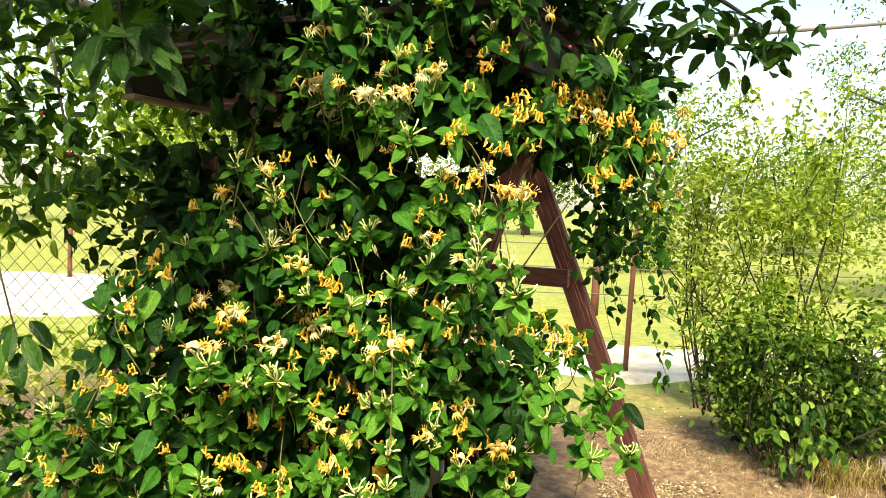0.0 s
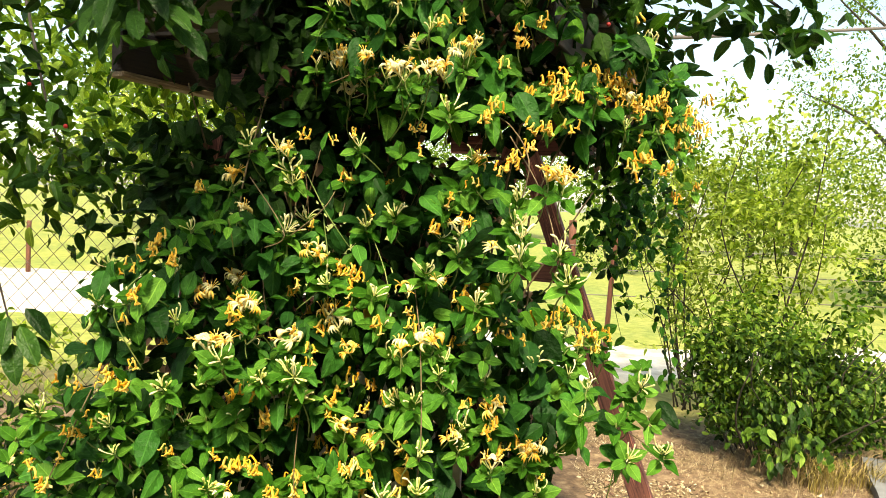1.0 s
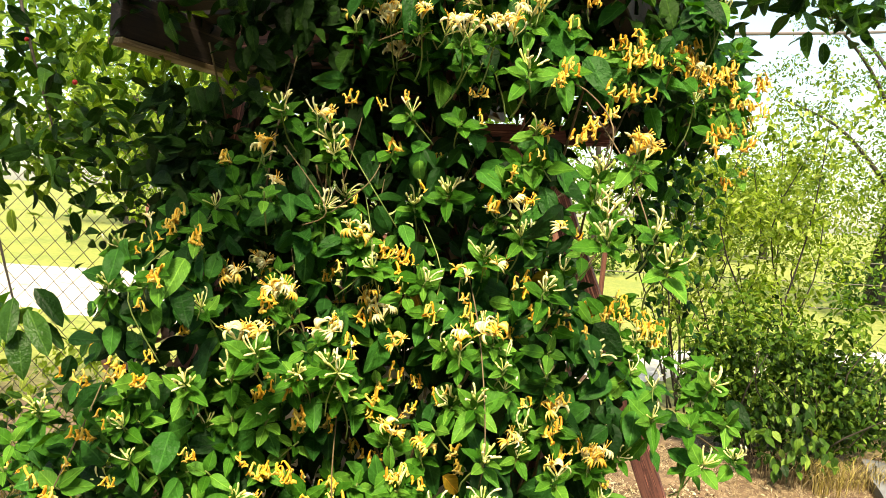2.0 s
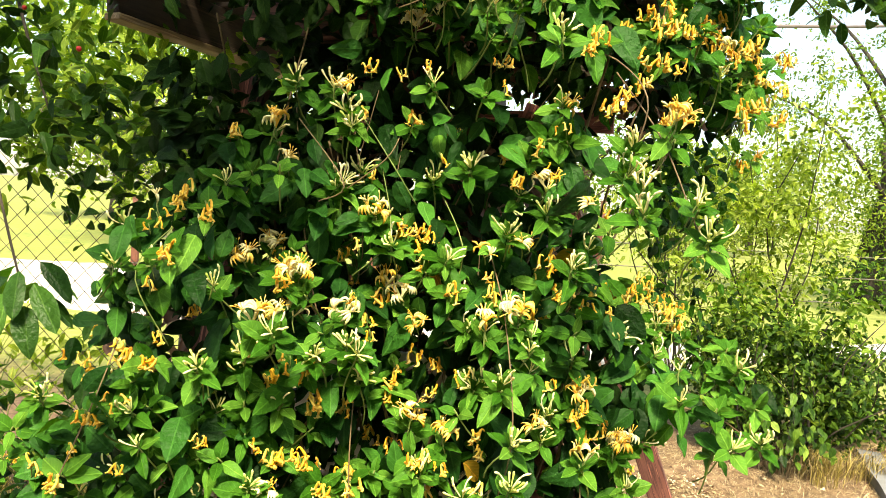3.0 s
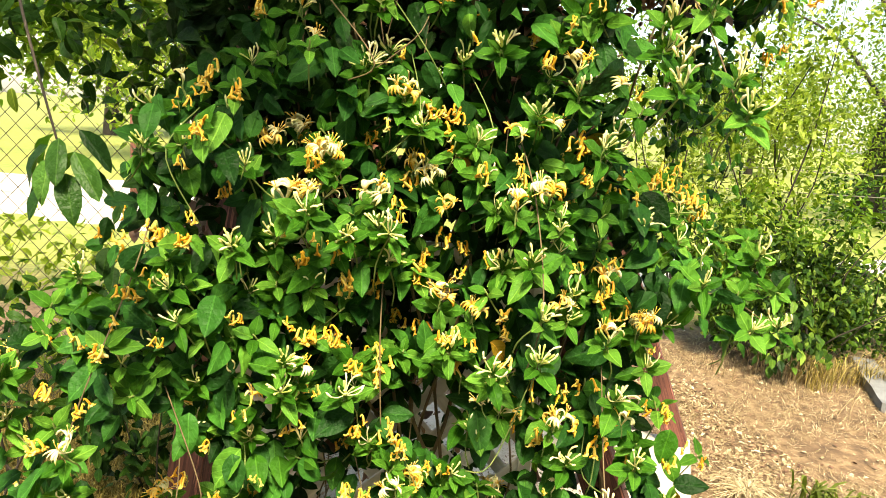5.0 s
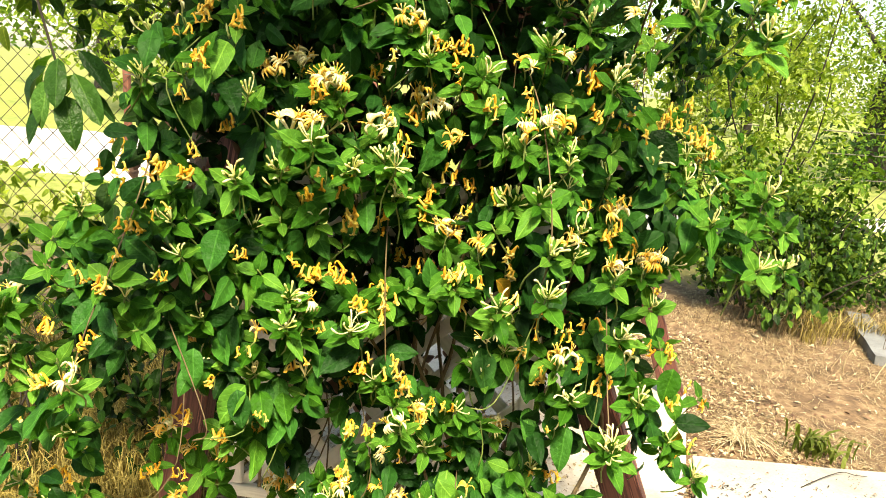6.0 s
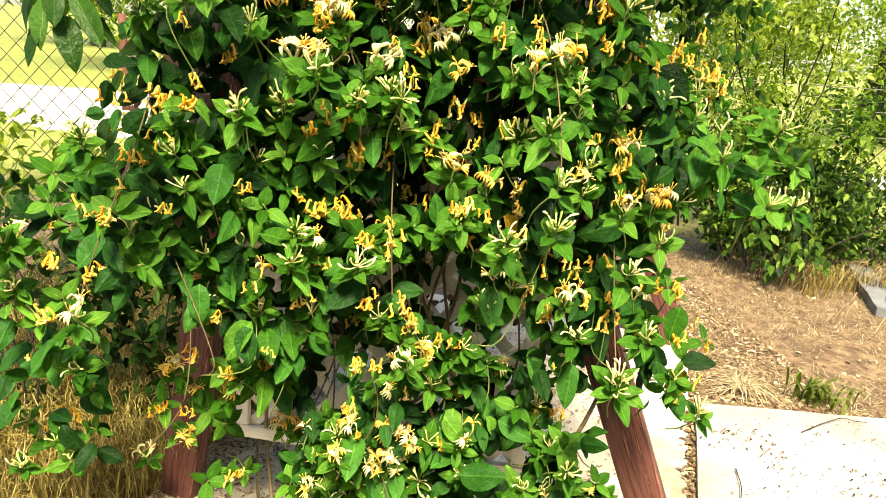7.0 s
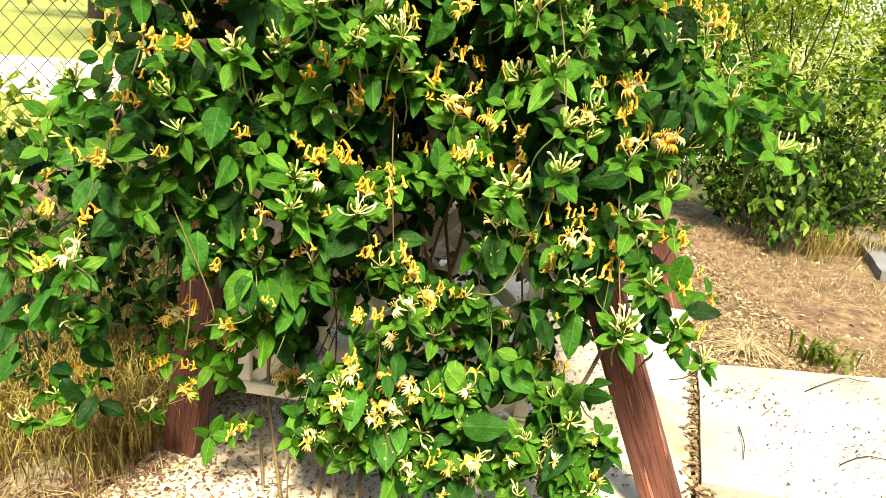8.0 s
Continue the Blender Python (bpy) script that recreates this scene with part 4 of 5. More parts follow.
for p in beside_heads(clear(vine_points(VINE, 120, -0.05, 0.0)), 0.03, 0):
    head("withered_head", p, Matrix.Rotation(rng.uniform(-0.3, 0.3), 4, "Y"), WITHER, int(rng.integers(2, 4)), 0, 1, "withered_flower", rng.uniform(0.6, 0.85))
for p in beside_heads(clear(np.concatenate([vine_points(VINE, 34, -0.05, 0.0), vine_points(LOW, 26, -0.06, 0.0)])), 0.03, 0):
    head("flower_head", p, leaning(0.35, 0.95, 0.2), OPENS, int(rng.integers(1, 4)), 0.25, 0.95, "flower", rng.uniform(0.85, 1.05))
for p in beside_heads(clear(np.concatenate([open_hollows(vine_points(VINE, 460, -0.03, 0.05), 0.8), vine_points(LEFT, 22, -0.03, 0.05), vine_points(COVER, 14, 0.0, 0.08), vine_points(LOW, 70, -0.03, 0.05), vine_points(RIGHT, 16, -0.05, 0.05)])), 0.046, 0):
    shoot(p, leaning(0.75, 0.7, 0.3), int(rng.integers(2, 5)), rng.uniform(0.036, 0.055))
    if rng.random() < 0.42:
        head("bud_spray", (p[0], p[1] - 0.012, p[2] + 0.01), leaning(0.4, 0.95, 0.2), BUDS, int(rng.integers(4, 8)), 0.2, 0.9, "bud", 0.95)

# leaves and open flowers low beside the corner leg
for p in ((-0.792, 2.2, 0.433), (-0.76, 2.2, 0.396), (-0.828, 2.2, 0.5), (-0.853, 2.2, 0.37), (-0.805, 2.21, 0.23)):
    shoot(p, leaning(0.75, 0.6, 0.3), 2, rng.uniform(0.05, 0.066))
for p in ((-0.845, 2.19, 0.36), (-0.83, 2.19, 0.47)):
    head("flower_head", p, leaning(0.5, 0.8, 0.3), OPENS, 3, 0.3, 1.0, "flower", 1.1)

# woody stems up the frame and thin trailing ones
parts = []
for k in range(16):
    x0, x1 = rng.uniform(-0.7, 0.2), rng.uniform(-0.75, 0.25)
    pts = [(x0, 2.05 + rng.uniform(-0.05, 0.2), 0.0)]
    for t in np.linspace(0.15, 1, 7):
        x = x0 + (x1 - x0) * t + rng.normal(0, 0.05)
        z = t * rng.uniform(1.5, 1.95)
        pts.append((x, float(front(x, z)) + rng.uniform(0.08, 0.3), z))
    r = rng.uniform(0.002, 0.007)
    parts.append((*tube(bend(pts, 40), np.linspace(r, r * 0.4, 40), 6), 0))
for k in range(22):
    x, z = sample(VINE, 1)[0]
    y = float(front(x, z))
    a = (x, y + 0.05, z)
    b = (x + rng.normal(0, 0.05), y - 0.02, z - rng.uniform(0.05, 0.2))
    c = (b[0] + rng.normal(0, 0.05), y + 0.0, b[2] - rng.uniform(0.03, 0.15))
    parts.append((*tube(bend([a, b, c], 12), 0.0013, 5), int(rng.random() < 0.5)))
for q in strands:
    parts.append((*tube(q, 0.0012, 5), 1))
# twining shoots that reach out of the face to the flowers nearest to the walk
for pts in ([(-0.02, 1.97, 1.80), (0.02, 1.86, 1.76), (0.05, 1.78, 1.68), (0.03, 1.79, 1.56), (0.04, 1.73, 1.49)], [(0.02, 1.86, 1.74), (0.08, 1.78, 1.62), (0.11, 1.68, 1.47)], [(-0.16, 2.0, 1.42), (-0.14, 1.88, 1.3), (-0.13, 1.79, 1.12), (-0.14, 1.84, 0.98)],
            [(-0.84, 2.0, 1.2), (-0.83, 1.86, 1.12), (-0.88, 1.79, 0.95), (-0.91, 1.79, 0.86)], [(0.06, 2.0, 0.95), (0.03, 1.85, 0.82), (0.02, 1.77, 0.74)], [(0.2, 2.0, 1.12), (0.33, 2.02, 1.1), (0.43, 2.02, 1.04)], [(-0.4, 1.99, 1.12), (-0.4, 1.94, 1.0), (-0.39, 1.93, 0.84)]):
    parts.append((*tube(bend(pts, 22), 0.0014, 5), 0))
V, F, Uv, I = joined(parts)
child("stem", mesh_np("stem", V + np.array((0.3, -2.1, -0.02)), F, [M_STEM, M_GREENSTEM], Uv, I), vine, label="thin brown woody stems")

# ---- cherry tree overhanging the swing ----
rng = np.random.default_rng(22)
CHERRY = [leaf(5, 0.46, 0.45, 0.14, 0.25, 0.02), leaf(5, 0.50, 0.42, 0.2, 0.4, 0.03), leaf(5, 0.42, 0.48, 0.1, 0.15, 0.02)]
SMALL = [leaf(2, 0.55, 0.42, 0.12, 0.2, 0.0), leaf(2, 0.45, 0.42, 0.2, 0.3, 0.0)]


def limbs(parent, name, mat, ways, sides=7, n=22, label=""):
    for pts, r0, r1 in ways:
        V, F, Uv = tube(bend(pts, n), np.linspace(r0, r1, n), sides)
        child(name, mesh_np(name, V, F, [mat], Uv), parent, label=label)


def clumped(n, lo, hi, clumps, r):
    """Points in loose clumps in a box, as leaves stand on twigs."""
    c = rng.uniform(lo, hi, (clumps, 3))
    return c[rng.integers(0, clumps, n)] + rng.normal(0, r, (n, 3))


def crown(parent, name, P, lo, hi, mats, templates, tip=None, normal=None, label=""):
    n = len(P)
    V, F, Uv, I = leaf_cloud(P, rng.uniform(lo, hi, n), mats, templates, None, normal if normal is not None else unit(rng.normal(0, 0.6, (n, 3)) + (0, 0, 0.7)),
                             tip if tip is not None else unit(rng.normal(0, 0.7, (n, 3)) + (0, 0, -0.6)))
    return tagged(child(name, mesh_np(name, V, F, mats, Uv, I), parent, label=label), kind="stuff")


tree = thing("cherry_tree", "dark-leaved cherry tree overhanging the swing with few red cherries", "tree")
limbs(tree, "trunk", M_BARK, [([(-1.25, 4.3, -0.05), (-1.2, 4.25, 0.9), (-1.08, 4.1, 1.8), (-1.1, 3.9, 2.7)], 0.13, 0.07)], 10)
limbs(tree, "branch", M_BARK, [
    ([(-1.09, 3.95, 2.5), (-1.0, 3.0, 2.75), (-0.8, 2.0, 2.7), (-0.75, 1.3, 2.45)], 0.05, 0.01),
    ([(-1.1, 3.95, 2.3), (-1.7, 3.2, 2.4), (-2.1, 2.6, 2.2), (-2.4, 2.2, 1.9)], 0.04, 0.008),
    ([(-1.08, 3.9, 2.6), (-0.3, 3.2, 2.8), (0.25, 2.7, 2.6), (0.6, 2.5, 2.36), (0.85, 2.45, 2.2)], 0.035, 0.003),
    ([(-1.0, 3.0, 2.72), (-1.15, 2.4, 2.4), (-1.05, 1.9, 1.95), (-0.93, 1.7, 1.6), (-0.86, 1.685, 1.32)], 0.0045, 0.0015),
    ([(-1.7, 3.2, 2.38), (-1.4, 2.8, 1.9), (-1.3, 2.75, 1.65)], 0.007, 0.002),
    ([(-0.8, 2.0, 2.68), (-0.72, 1.75, 2.25), (-0.66, 1.70, 1.90)], 0.006, 0.002),
    # Unseen limb, added to carry the clumps that shade the vine's top.
    ([(-0.8, 2.0, 2.7), (-0.6, 1.5, 2.9), (-0.2, 1.1, 3.0), (0.25, 1.0, 3.02)], 0.012, 0.003),
    ([(-0.3, 3.2, 2.78), (0.1, 2.2, 2.5), (0.3, 1.9, 2.3)], 0.014, 0.003)])
P = np.concatenate([clumped(520, (-1.45, 1.6, 2.0), (-0.35, 2.5, 2.5), 50, 0.055), clumped(600, (-2.4, 2.4, 1.8), (-1.0, 2.9, 2.4), 46, 0.06), clumped(260, (-2.2, 2.3, 1.55), (-1.05, 2.7, 1.85), 16, 0.06),
                    clumped(620, (0.12, 2.2, 2.1), (0.72, 2.7, 2.6), 50, 0.055), clumped(330, (-0.4, 2.0, 2.2), (0.2, 2.8, 2.6), 40, 0.06),
                    # Boxes starting at z 2.35 or higher: mostly unseen leaves, added to cast shade.
                    clumped(90, (0.68, 2.4, 2.1), (0.98, 2.5, 2.25), 16, 0.03), clumped(420, (-2.2, 1.3, 2.75), (0.7, 2.7, 3.6), 44, 0.1), clumped(270, (-1.0, 0.75, 2.85), (0.5, 1.4, 3.2), 30, 0.09), clumped(450, (-1.3, 1.8, 2.4), (-0.45, 2.6, 2.95), 46, 0.07),
                    clumped(320, (-1.35, 1.55, 2.0), (-0.5, 2.1, 2.35), 40, 0.05), clumped(560, (-1.5, 2.1, 2.35), (-0.4, 2.7, 2.8), 44, 0.07)])
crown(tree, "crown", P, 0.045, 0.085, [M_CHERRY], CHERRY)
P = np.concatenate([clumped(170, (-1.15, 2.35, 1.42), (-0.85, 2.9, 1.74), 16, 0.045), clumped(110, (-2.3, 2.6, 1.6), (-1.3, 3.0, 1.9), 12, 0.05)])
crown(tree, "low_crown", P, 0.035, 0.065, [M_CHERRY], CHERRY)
# Far side of the crown, its sunlight put into the paler leaf colour.
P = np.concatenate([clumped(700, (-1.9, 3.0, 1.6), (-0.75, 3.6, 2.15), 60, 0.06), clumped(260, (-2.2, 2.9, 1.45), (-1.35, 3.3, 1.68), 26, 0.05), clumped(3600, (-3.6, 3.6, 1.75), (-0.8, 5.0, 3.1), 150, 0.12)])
crown(tree, "sunlit_crown", P, 0.045, 0.085, [M_SUN_PAINTED], CHERRY, label="cherry leaves coloured paler yellow-green for sunlight")
cherry_meshes = [mesh_np("leaf", *t[:2], [M_CHERRY], t[2]) for t in CHERRY]
for k in range(13):
    a = k * 2.4
    p = Vector((-0.86 + 0.02 * math.cos(a), 1.685 + 0.02 * math.sin(a), 1.375 - 0.006 * k))
    d = unit(np.array((math.cos(a) * 0.75, math.sin(a) * 0.6, -0.7 - 0.03 * k)))
    R = Matrix(turns(np.array([unit(np.array((math.cos(a) * 0.6, math.sin(a) * 0.6 - 0.5, 0.6)))]), d[None])[0]).to_4x4()
    child("leaf", cherry_meshes[k % 3], tree, Matrix.Translation(p) @ R @ Matrix.Scale(rng.uniform(0.06, 0.078), 4))
for k in range(12):
    a = k * 2.4
    p = Vector((-0.66 + 0.06 * math.cos(a), 1.70 + 0.04 * math.sin(a), 1.885 + 0.006 * k))
    d = unit(np.array((math.cos(a) * 0.6 + 0.2, -0.1, -0.8)))
    R = Matrix(turns(np.array([unit(np.array((0.2 * math.cos(a), -0.7, 0.6)))]), d[None])[0]).to_4x4()
    child("leaf", cherry_meshes[k % 3], tree, Matrix.Translation(p) @ R @ Matrix.Scale(rng.uniform(0.065, 0.095), 4))
bm = bmesh.new()
bmesh.ops.create_icosphere(bm, subdivisions=2, radius=0.005)
fruit = bpy.data.meshes.new("cherry")
bm.to_mesh(fruit)
bm.free()
fruit.materials.append(M_CHERRYFRUIT)
for p in ((0.24, 2.0, 2.01), (-0.907, 1.95, 1.718), (-1.119, 2.2, 1.835)):
    child("cherry", fruit, tree, Matrix.Translation(p))

# ---- shrub and saplings beside the straw ----
rng = np.random.default_rng(23)
def shrub_stems(parent, centre, n, spread, height, r, mat):
    parts = []
    for k in range(n):
        a, q = rng.uniform(0, 6.28), rng.uniform(0.2, 1)
        x, y = centre[0] + math.cos(a) * spread * 0.35 * q, centre[1] + math.sin(a) * spread * 0.3 * q
        h = height * rng.uniform(0.6, 1)
        tx, ty = x + math.cos(a) * spread * 0.6 * q, y + math.sin(a) * spread * 0.5 * q
        sway = 0.07 * height
        pts = [(x, y, -0.03), (x * 0.7 + tx * 0.3 + rng.normal(0, sway), y * 0.7 + ty * 0.3, h * 0.35), (x * 0.3 + tx * 0.7 + rng.normal(0, sway), y * 0.3 + ty * 0.7, h * 0.7), (tx + rng.normal(0, sway), ty, h)]
        parts.append((pts, r * rng.uniform(0.6, 1), r * 0.3))
    limbs(parent, "stem", mat, parts, 5, 10)
    return parts


def ball(n, c, radii, clumps, r):
    d = unit(rng.normal(0, 1, (clumps, 3))) * rng.uniform(0.35, 1.0, (clumps, 1)) ** 0.5
    k = np.asarray(c) + d * np.asarray(radii)
    return k[rng.integers(0, clumps, n)] + rng.normal(0, r, (n, 3))


shrub = thing("shrub", "dense dark green leafy shrub at the edge of the straw", "shrub", (2.3, 5.0, 0))
parts = shrub_stems(shrub, (0, 0), 26, 0.9, 1.0, 0.008, M_BARK)
P = np.concatenate([ball(7400, (0.08, 0.1, 0.46), (0.68, 0.5, 0.42), 100, 0.06), ball(3800, (1.05, 0.15, 0.34), (0.75, 0.45, 0.3), 100, 0.07), ball(500, (0.05, 0.1, 0.78), (0.45, 0.4, 0.22), 30, 0.06)])
P = P[P[:, 2] > 0.03]
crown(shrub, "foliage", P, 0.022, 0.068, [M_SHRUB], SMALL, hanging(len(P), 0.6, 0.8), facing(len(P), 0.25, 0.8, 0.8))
# Shrub top in the paler leaf copy, standing in for light from above.
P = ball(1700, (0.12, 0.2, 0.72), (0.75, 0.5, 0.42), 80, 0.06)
crown(shrub, "upper_foliage", P, 0.028, 0.075, [M_SUN_PAINTED], SMALL)
P = ball(160, (-0.12, -0.42, 0.3), (0.24, 0.12, 0.22), 30, 0.04)
crown(shrub, "broad_foliage", P[P[:, 2] > 0.04], 0.05, 0.085, [M_SHRUB], LEAVES, hanging(len(P[P[:, 2] > 0.04]), 1.0, 0.4), facing(len(P[P[:, 2] > 0.04]), 0.8, 0.5, 0.4))

rng = np.random.default_rng(31)
for c, h, n, w in (((2.25, 6.3, 0), 2.0, 3300, 0.42), ((2.68, 6.0, 0), 2.45, 7600, 0.56)):
    sap = thing("sapling", "slender sunlit sapling with fine yellow-green leaves", "sapling", c, "saplings behind the shrub")
    ways = shrub_stems(sap, (0, 0), 10, w * 1.5, h, 0.012, M_BARK)
    twigs = []
    for pts, r0, r1 in ways:
        q = bend(pts, 12)
        for j in range(3, 12):
            d = unit(rng.normal(0, 1, 3) + np.array((0, 0, 0.7)))
            twigs.append(([q[j], q[j] + d * rng.uniform(0.15, 0.3), q[j] + d * rng.uniform(0.35, 0.5) + (0, 0, 0.03)], 0.004, 0.0015))
    parts = [(*tube(bend(p, 5), np.linspace(r0, r1, 5), 4), 0) for p, r0, r1 in twigs]
    V, F, Uv, I = joined(parts)
    tagged(child("twig", mesh_np("twig", V, F, [M_GREENSTEM], Uv, I), sap), kind="stuff")
    tips = np.concatenate([bend(p, 6)[1:] for p, r0, r1 in twigs])
    P = tips[rng.integers(0, len(tips), n)] + rng.normal(0, 0.05, (n, 3))
    P = P[rng.random(n) < np.clip((P[:, 2] / h - 0.15) * 1.9, 0.28, 1.0)]
    crown(sap, "crown", P, 0.028, 0.07, [M_SAPLING], SMALL)

# dense leaves added behind the corner leg, dark-coloured for the shade of the hollow
dark = thing("undergrowth", "shade-dark leaves added to fill the hollow behind the corner leg", "shrub", (-0.95, 2.8, 0))
shrub_stems(dark, (0, 0), 9, 0.4, 0.7, 0.005, M_BARK)
P = ball(900, (0.0, 0.05, 0.45), (0.36, 0.24, 0.4), 50, 0.05)
crown(dark, "foliage", P[P[:, 2] > 0.12], 0.035, 0.06, [M_LEAF_SHADE], LEAVES)

# low shrub beside the fence
low = thing("low_shrub", "low dark shrub beside the wire fence", "shrub", (-1.5, 2.75, 0))
shrub_stems(low, (0, 0), 12, 0.5, 0.8, 0.006, M_BARK)
P = ball(620, (0.05, 0, 0.5), (0.42, 0.3, 0.42), 60, 0.05)
crown(low, "foliage", P[P[:, 2] > 0.03], 0.04, 0.065, [M_CHERRY], CHERRY)

# ---- wire fence ----
rng = np.random.default_rng(24)
FENCE_Y, FX0, FX1, FH = 3.4, -7.0, -1.02, 1.8
wire = thing("wire_fence", "weathered chain-link wire fence on steel posts", "fence", (-3.0, FENCE_Y, 0))
parts = []
step = 0.071
for sgn in (1, -1):
    x = FX0 - FH
    while x < FX1 + FH:
        a, b = [x, 0.02], [x + sgn * FH * 0.9, FH]
        t0, t1 = 0.0, 1.0
        dx = b[0] - a[0]
        lo, hi = sorted(((FX0 - a[0]) / dx, (FX1 - a[0]) / dx))
        t0, t1 = max(t0, lo), min(t1, hi)
        if t1 - t0 > 0.02:
            f = lambda t: (a[0] + dx * t + 3.0, 0.002 * sgn, a[1] + (b[1] - a[1]) * t)
            parts.append((*tube([f(t0), f((t0 + t1) / 2), f(t1)], 0.0016, 3), 0))
        x += step
V, F, Uv, I = joined(parts)
tagged(child("wire_mesh", mesh_np("wire_mesh", V, F, [M_WIRE], Uv, I), wire), kind="stuff")
for x in (-7.0, -4.4, -1.02):
    limbs(wire, "post", M_WIRE, [([(x + 3.0, 0.03, -0.05), (x + 3.0, 0.03, 0.9), (x + 3.0, 0.03, FH + 0.05)], 0.022, 0.022)], 10, 4)

# far field fence: posts and wires
field = thing("field_fence", "old field fence of rust-brown posts and wire", "fence", (2.2, 11.2, 0))
for x, h, r in ((-6.0, 1.3, 0.06), (-2.6, 1.35, 0.06), (0.0, 1.45, 0.065), (6.2, 1.3, 0.06), (9.5, 1.3, 0.06)):
    limbs(field, "post", M_RUST, [([(x, 0.02 * x, -0.05), (x + 0.01, 0.02 * x, h * 0.5), (x, 0.02 * x, h)], r, r * 0.9)], 8, 5)
for z in (0.35, 0.75, 1.1):
    limbs(field, "strand", M_WIRE, [([(-6, -0.2, z), (0, -0.06, z - 0.03), (9.5, 0.12, z)], 0.008, 0.008)], 4, 12)
pole = thing("steel_post", "thin rusty red steel post in the grass", "post", (1.77, 7.4, 0))
limbs(pole, "shaft", M_RUST, [([(0, 0, -0.1), (0.02, 0, 0.8), (0.05, 0, 1.62)], 0.028, 0.026)], 6, 5)
pole = thing("steel_post", "short rusty red steel post beside the gravel road", "post", (-7.04, 13.1, 0))
limbs(pole, "shaft", M_RUST, [([(0, 0, -0.1), (0, 0, 0.5), (0.01, 0, 0.92)], 0.04, 0.038)], 6, 5)
cable = thing("overhead_cable", "dark overhead service cable", "cable", (4, 9, 3.8))
limbs(cable, "strand", M_CABLE, [([(-1.1 - 4, 4.05 - 9, 2.30 - 3.8), (2.416 - 4, 6.9 - 9, 3.25 - 3.8), (1.046, 0, 0.172), (4.2, 2.5, 1.03), (6.46, 5.95, 1.7)], 0.02, 0.022)], 6, 40)

# ---- trees farther off ----
def far_tree(name, at_, h, w, leaves, trunk_r, mat, label, group="", fine=1.0):
    t = thing(name, label, "tree", at_, group)
    limbs(t, "trunk", M_BARK, [([(0, 0, -0.1), (0.1, 0.05, h * 0.3), (-0.05, 0, h * 0.65)], trunk_r, trunk_r * 0.45)], 9)
    ways = []
    for k in range(7):
        a = k * 2.4
        ways.append(([(0, 0, h * (0.22 + 0.05 * k)), (math.cos(a) * w * 0.4, math.sin(a) * w * 0.4, h * (0.4 + 0.05 * k)), (math.cos(a) * w * 0.85, math.sin(a) * w * 0.85, h * (0.48 + 0.06 * k))], trunk_r * 0.3, 0.012))
    limbs(t, "branch", M_BARK, ways, 6, 10)
    twigs = []
    for pts, r0, r1 in ways:
        q = bend(pts, 10)
        for k in range(3, 10):
            d = unit(rng.normal(0, 1, 3) + np.array((0, 0, 0.4))) * w * rng.uniform(0.2, 0.45)
            twigs.append((*tube(bend([q[k], q[k] + d * 0.5 + (0, 0, 0.04 * h), q[k] + d], 6), np.linspace(0.012, 0.004, 6) * fine, 4), 0))
    V, F, Uv, I = joined(twigs)
    tagged(child("twig", mesh_np("twig", V, F, [M_BARK], Uv, I), t), kind="stuff")
    P = np.concatenate([ball(leaves, (0, 0, h * 0.62), (w, w, h * 0.4), 150, w * 0.10 * min(1, fine * 1.3)), ball(leaves // 4, (0, 0, h * 0.3), (w * 0.8, w * 0.8, h * 0.22), 40, w * 0.09)])
    crown(t, "crown", P, (0.012 * h + 0.05) * fine, (0.03 * h + 0.08) * fine, [mat], SMALL)
    return t


FAR_LABEL = "distant bright green tree along the field edge"
ta = far_tree("tree", (-10.8, 30, 0), 9.0, 4.2, 3800, 0.3, M_FAR, FAR_LABEL, "trees along the field edge")
tb = far_tree("tree", (10, 36, 0), 8.0, 4.6, 3800, 0.28, M_FAR, FAR_LABEL, "trees along the field edge")
for k, (x, y, s) in enumerate(((-26, 33, 1.1), (-36, 36, 1.2), (-9, 34, 0.85), (-2, 38, 0.8), (4, 40, 0.9), (18, 34, 0.75), (26, 32, 1.0), (36, 36, 1.1), (48, 40, 1.2), (-48, 40, 1.2), (14, 30, 0.55), (22, 27, 0.6))):
    c = copy_thing((ta, tb)[k % 2], pose(x, y, 0, 0, 0, 50 * k))
    c.scale = (s, s, s * 0.9)
side = far_tree("tree", (10.48, 15.0, 0), 8.5, 3.0, 8200, 0.2, M_FAR, "dark-trunked tree with fine dull green leaves beside the lawn", "", 0.34)
limbs(side, "trunk", M_BARK, [([(0.0, 0.55, -0.1), (0.1, 0.5, 1.3), (0.5, 0.3, 3.2)], 0.17, 0.08), ([(-0.1, -0.6, -0.1), (0.0, -0.5, 1.3), (-0.3, -0.2, 3.4)], 0.16, 0.08)], 9)
P = ball(5200, (-1.0, -0.2, 2.35), (3.2, 1.3, 1.15), 120, 0.17)
crown(side, "low_crown", P, 0.05, 0.12, [M_SAPLING], SMALL)
far_tree("tree", (-5.3, 19.5, 0), 6.0, 3.6, 4200, 0.2, M_SAPLING, "sunlit yellow-green tree beyond the road")
hedge = thing("brush", "dark brush at the edge of the lawn", "bush", (9.2, 13.2, 0), "brush along the lawn")
P = ball(1500, (0, 0, 0.55), (1.5, 0.8, 0.6), 70, 0.14)
crown(hedge, "foliage", P[P[:, 2] > 0.05], 0.08, 0.14, [M_SHRUB], SMALL)
copy_thing(hedge, pose(12.5, 14.0, 0, 0, 0, 60))
copy_thing(hedge, pose(4.8, 19.0, 0, 0, 0, 20))

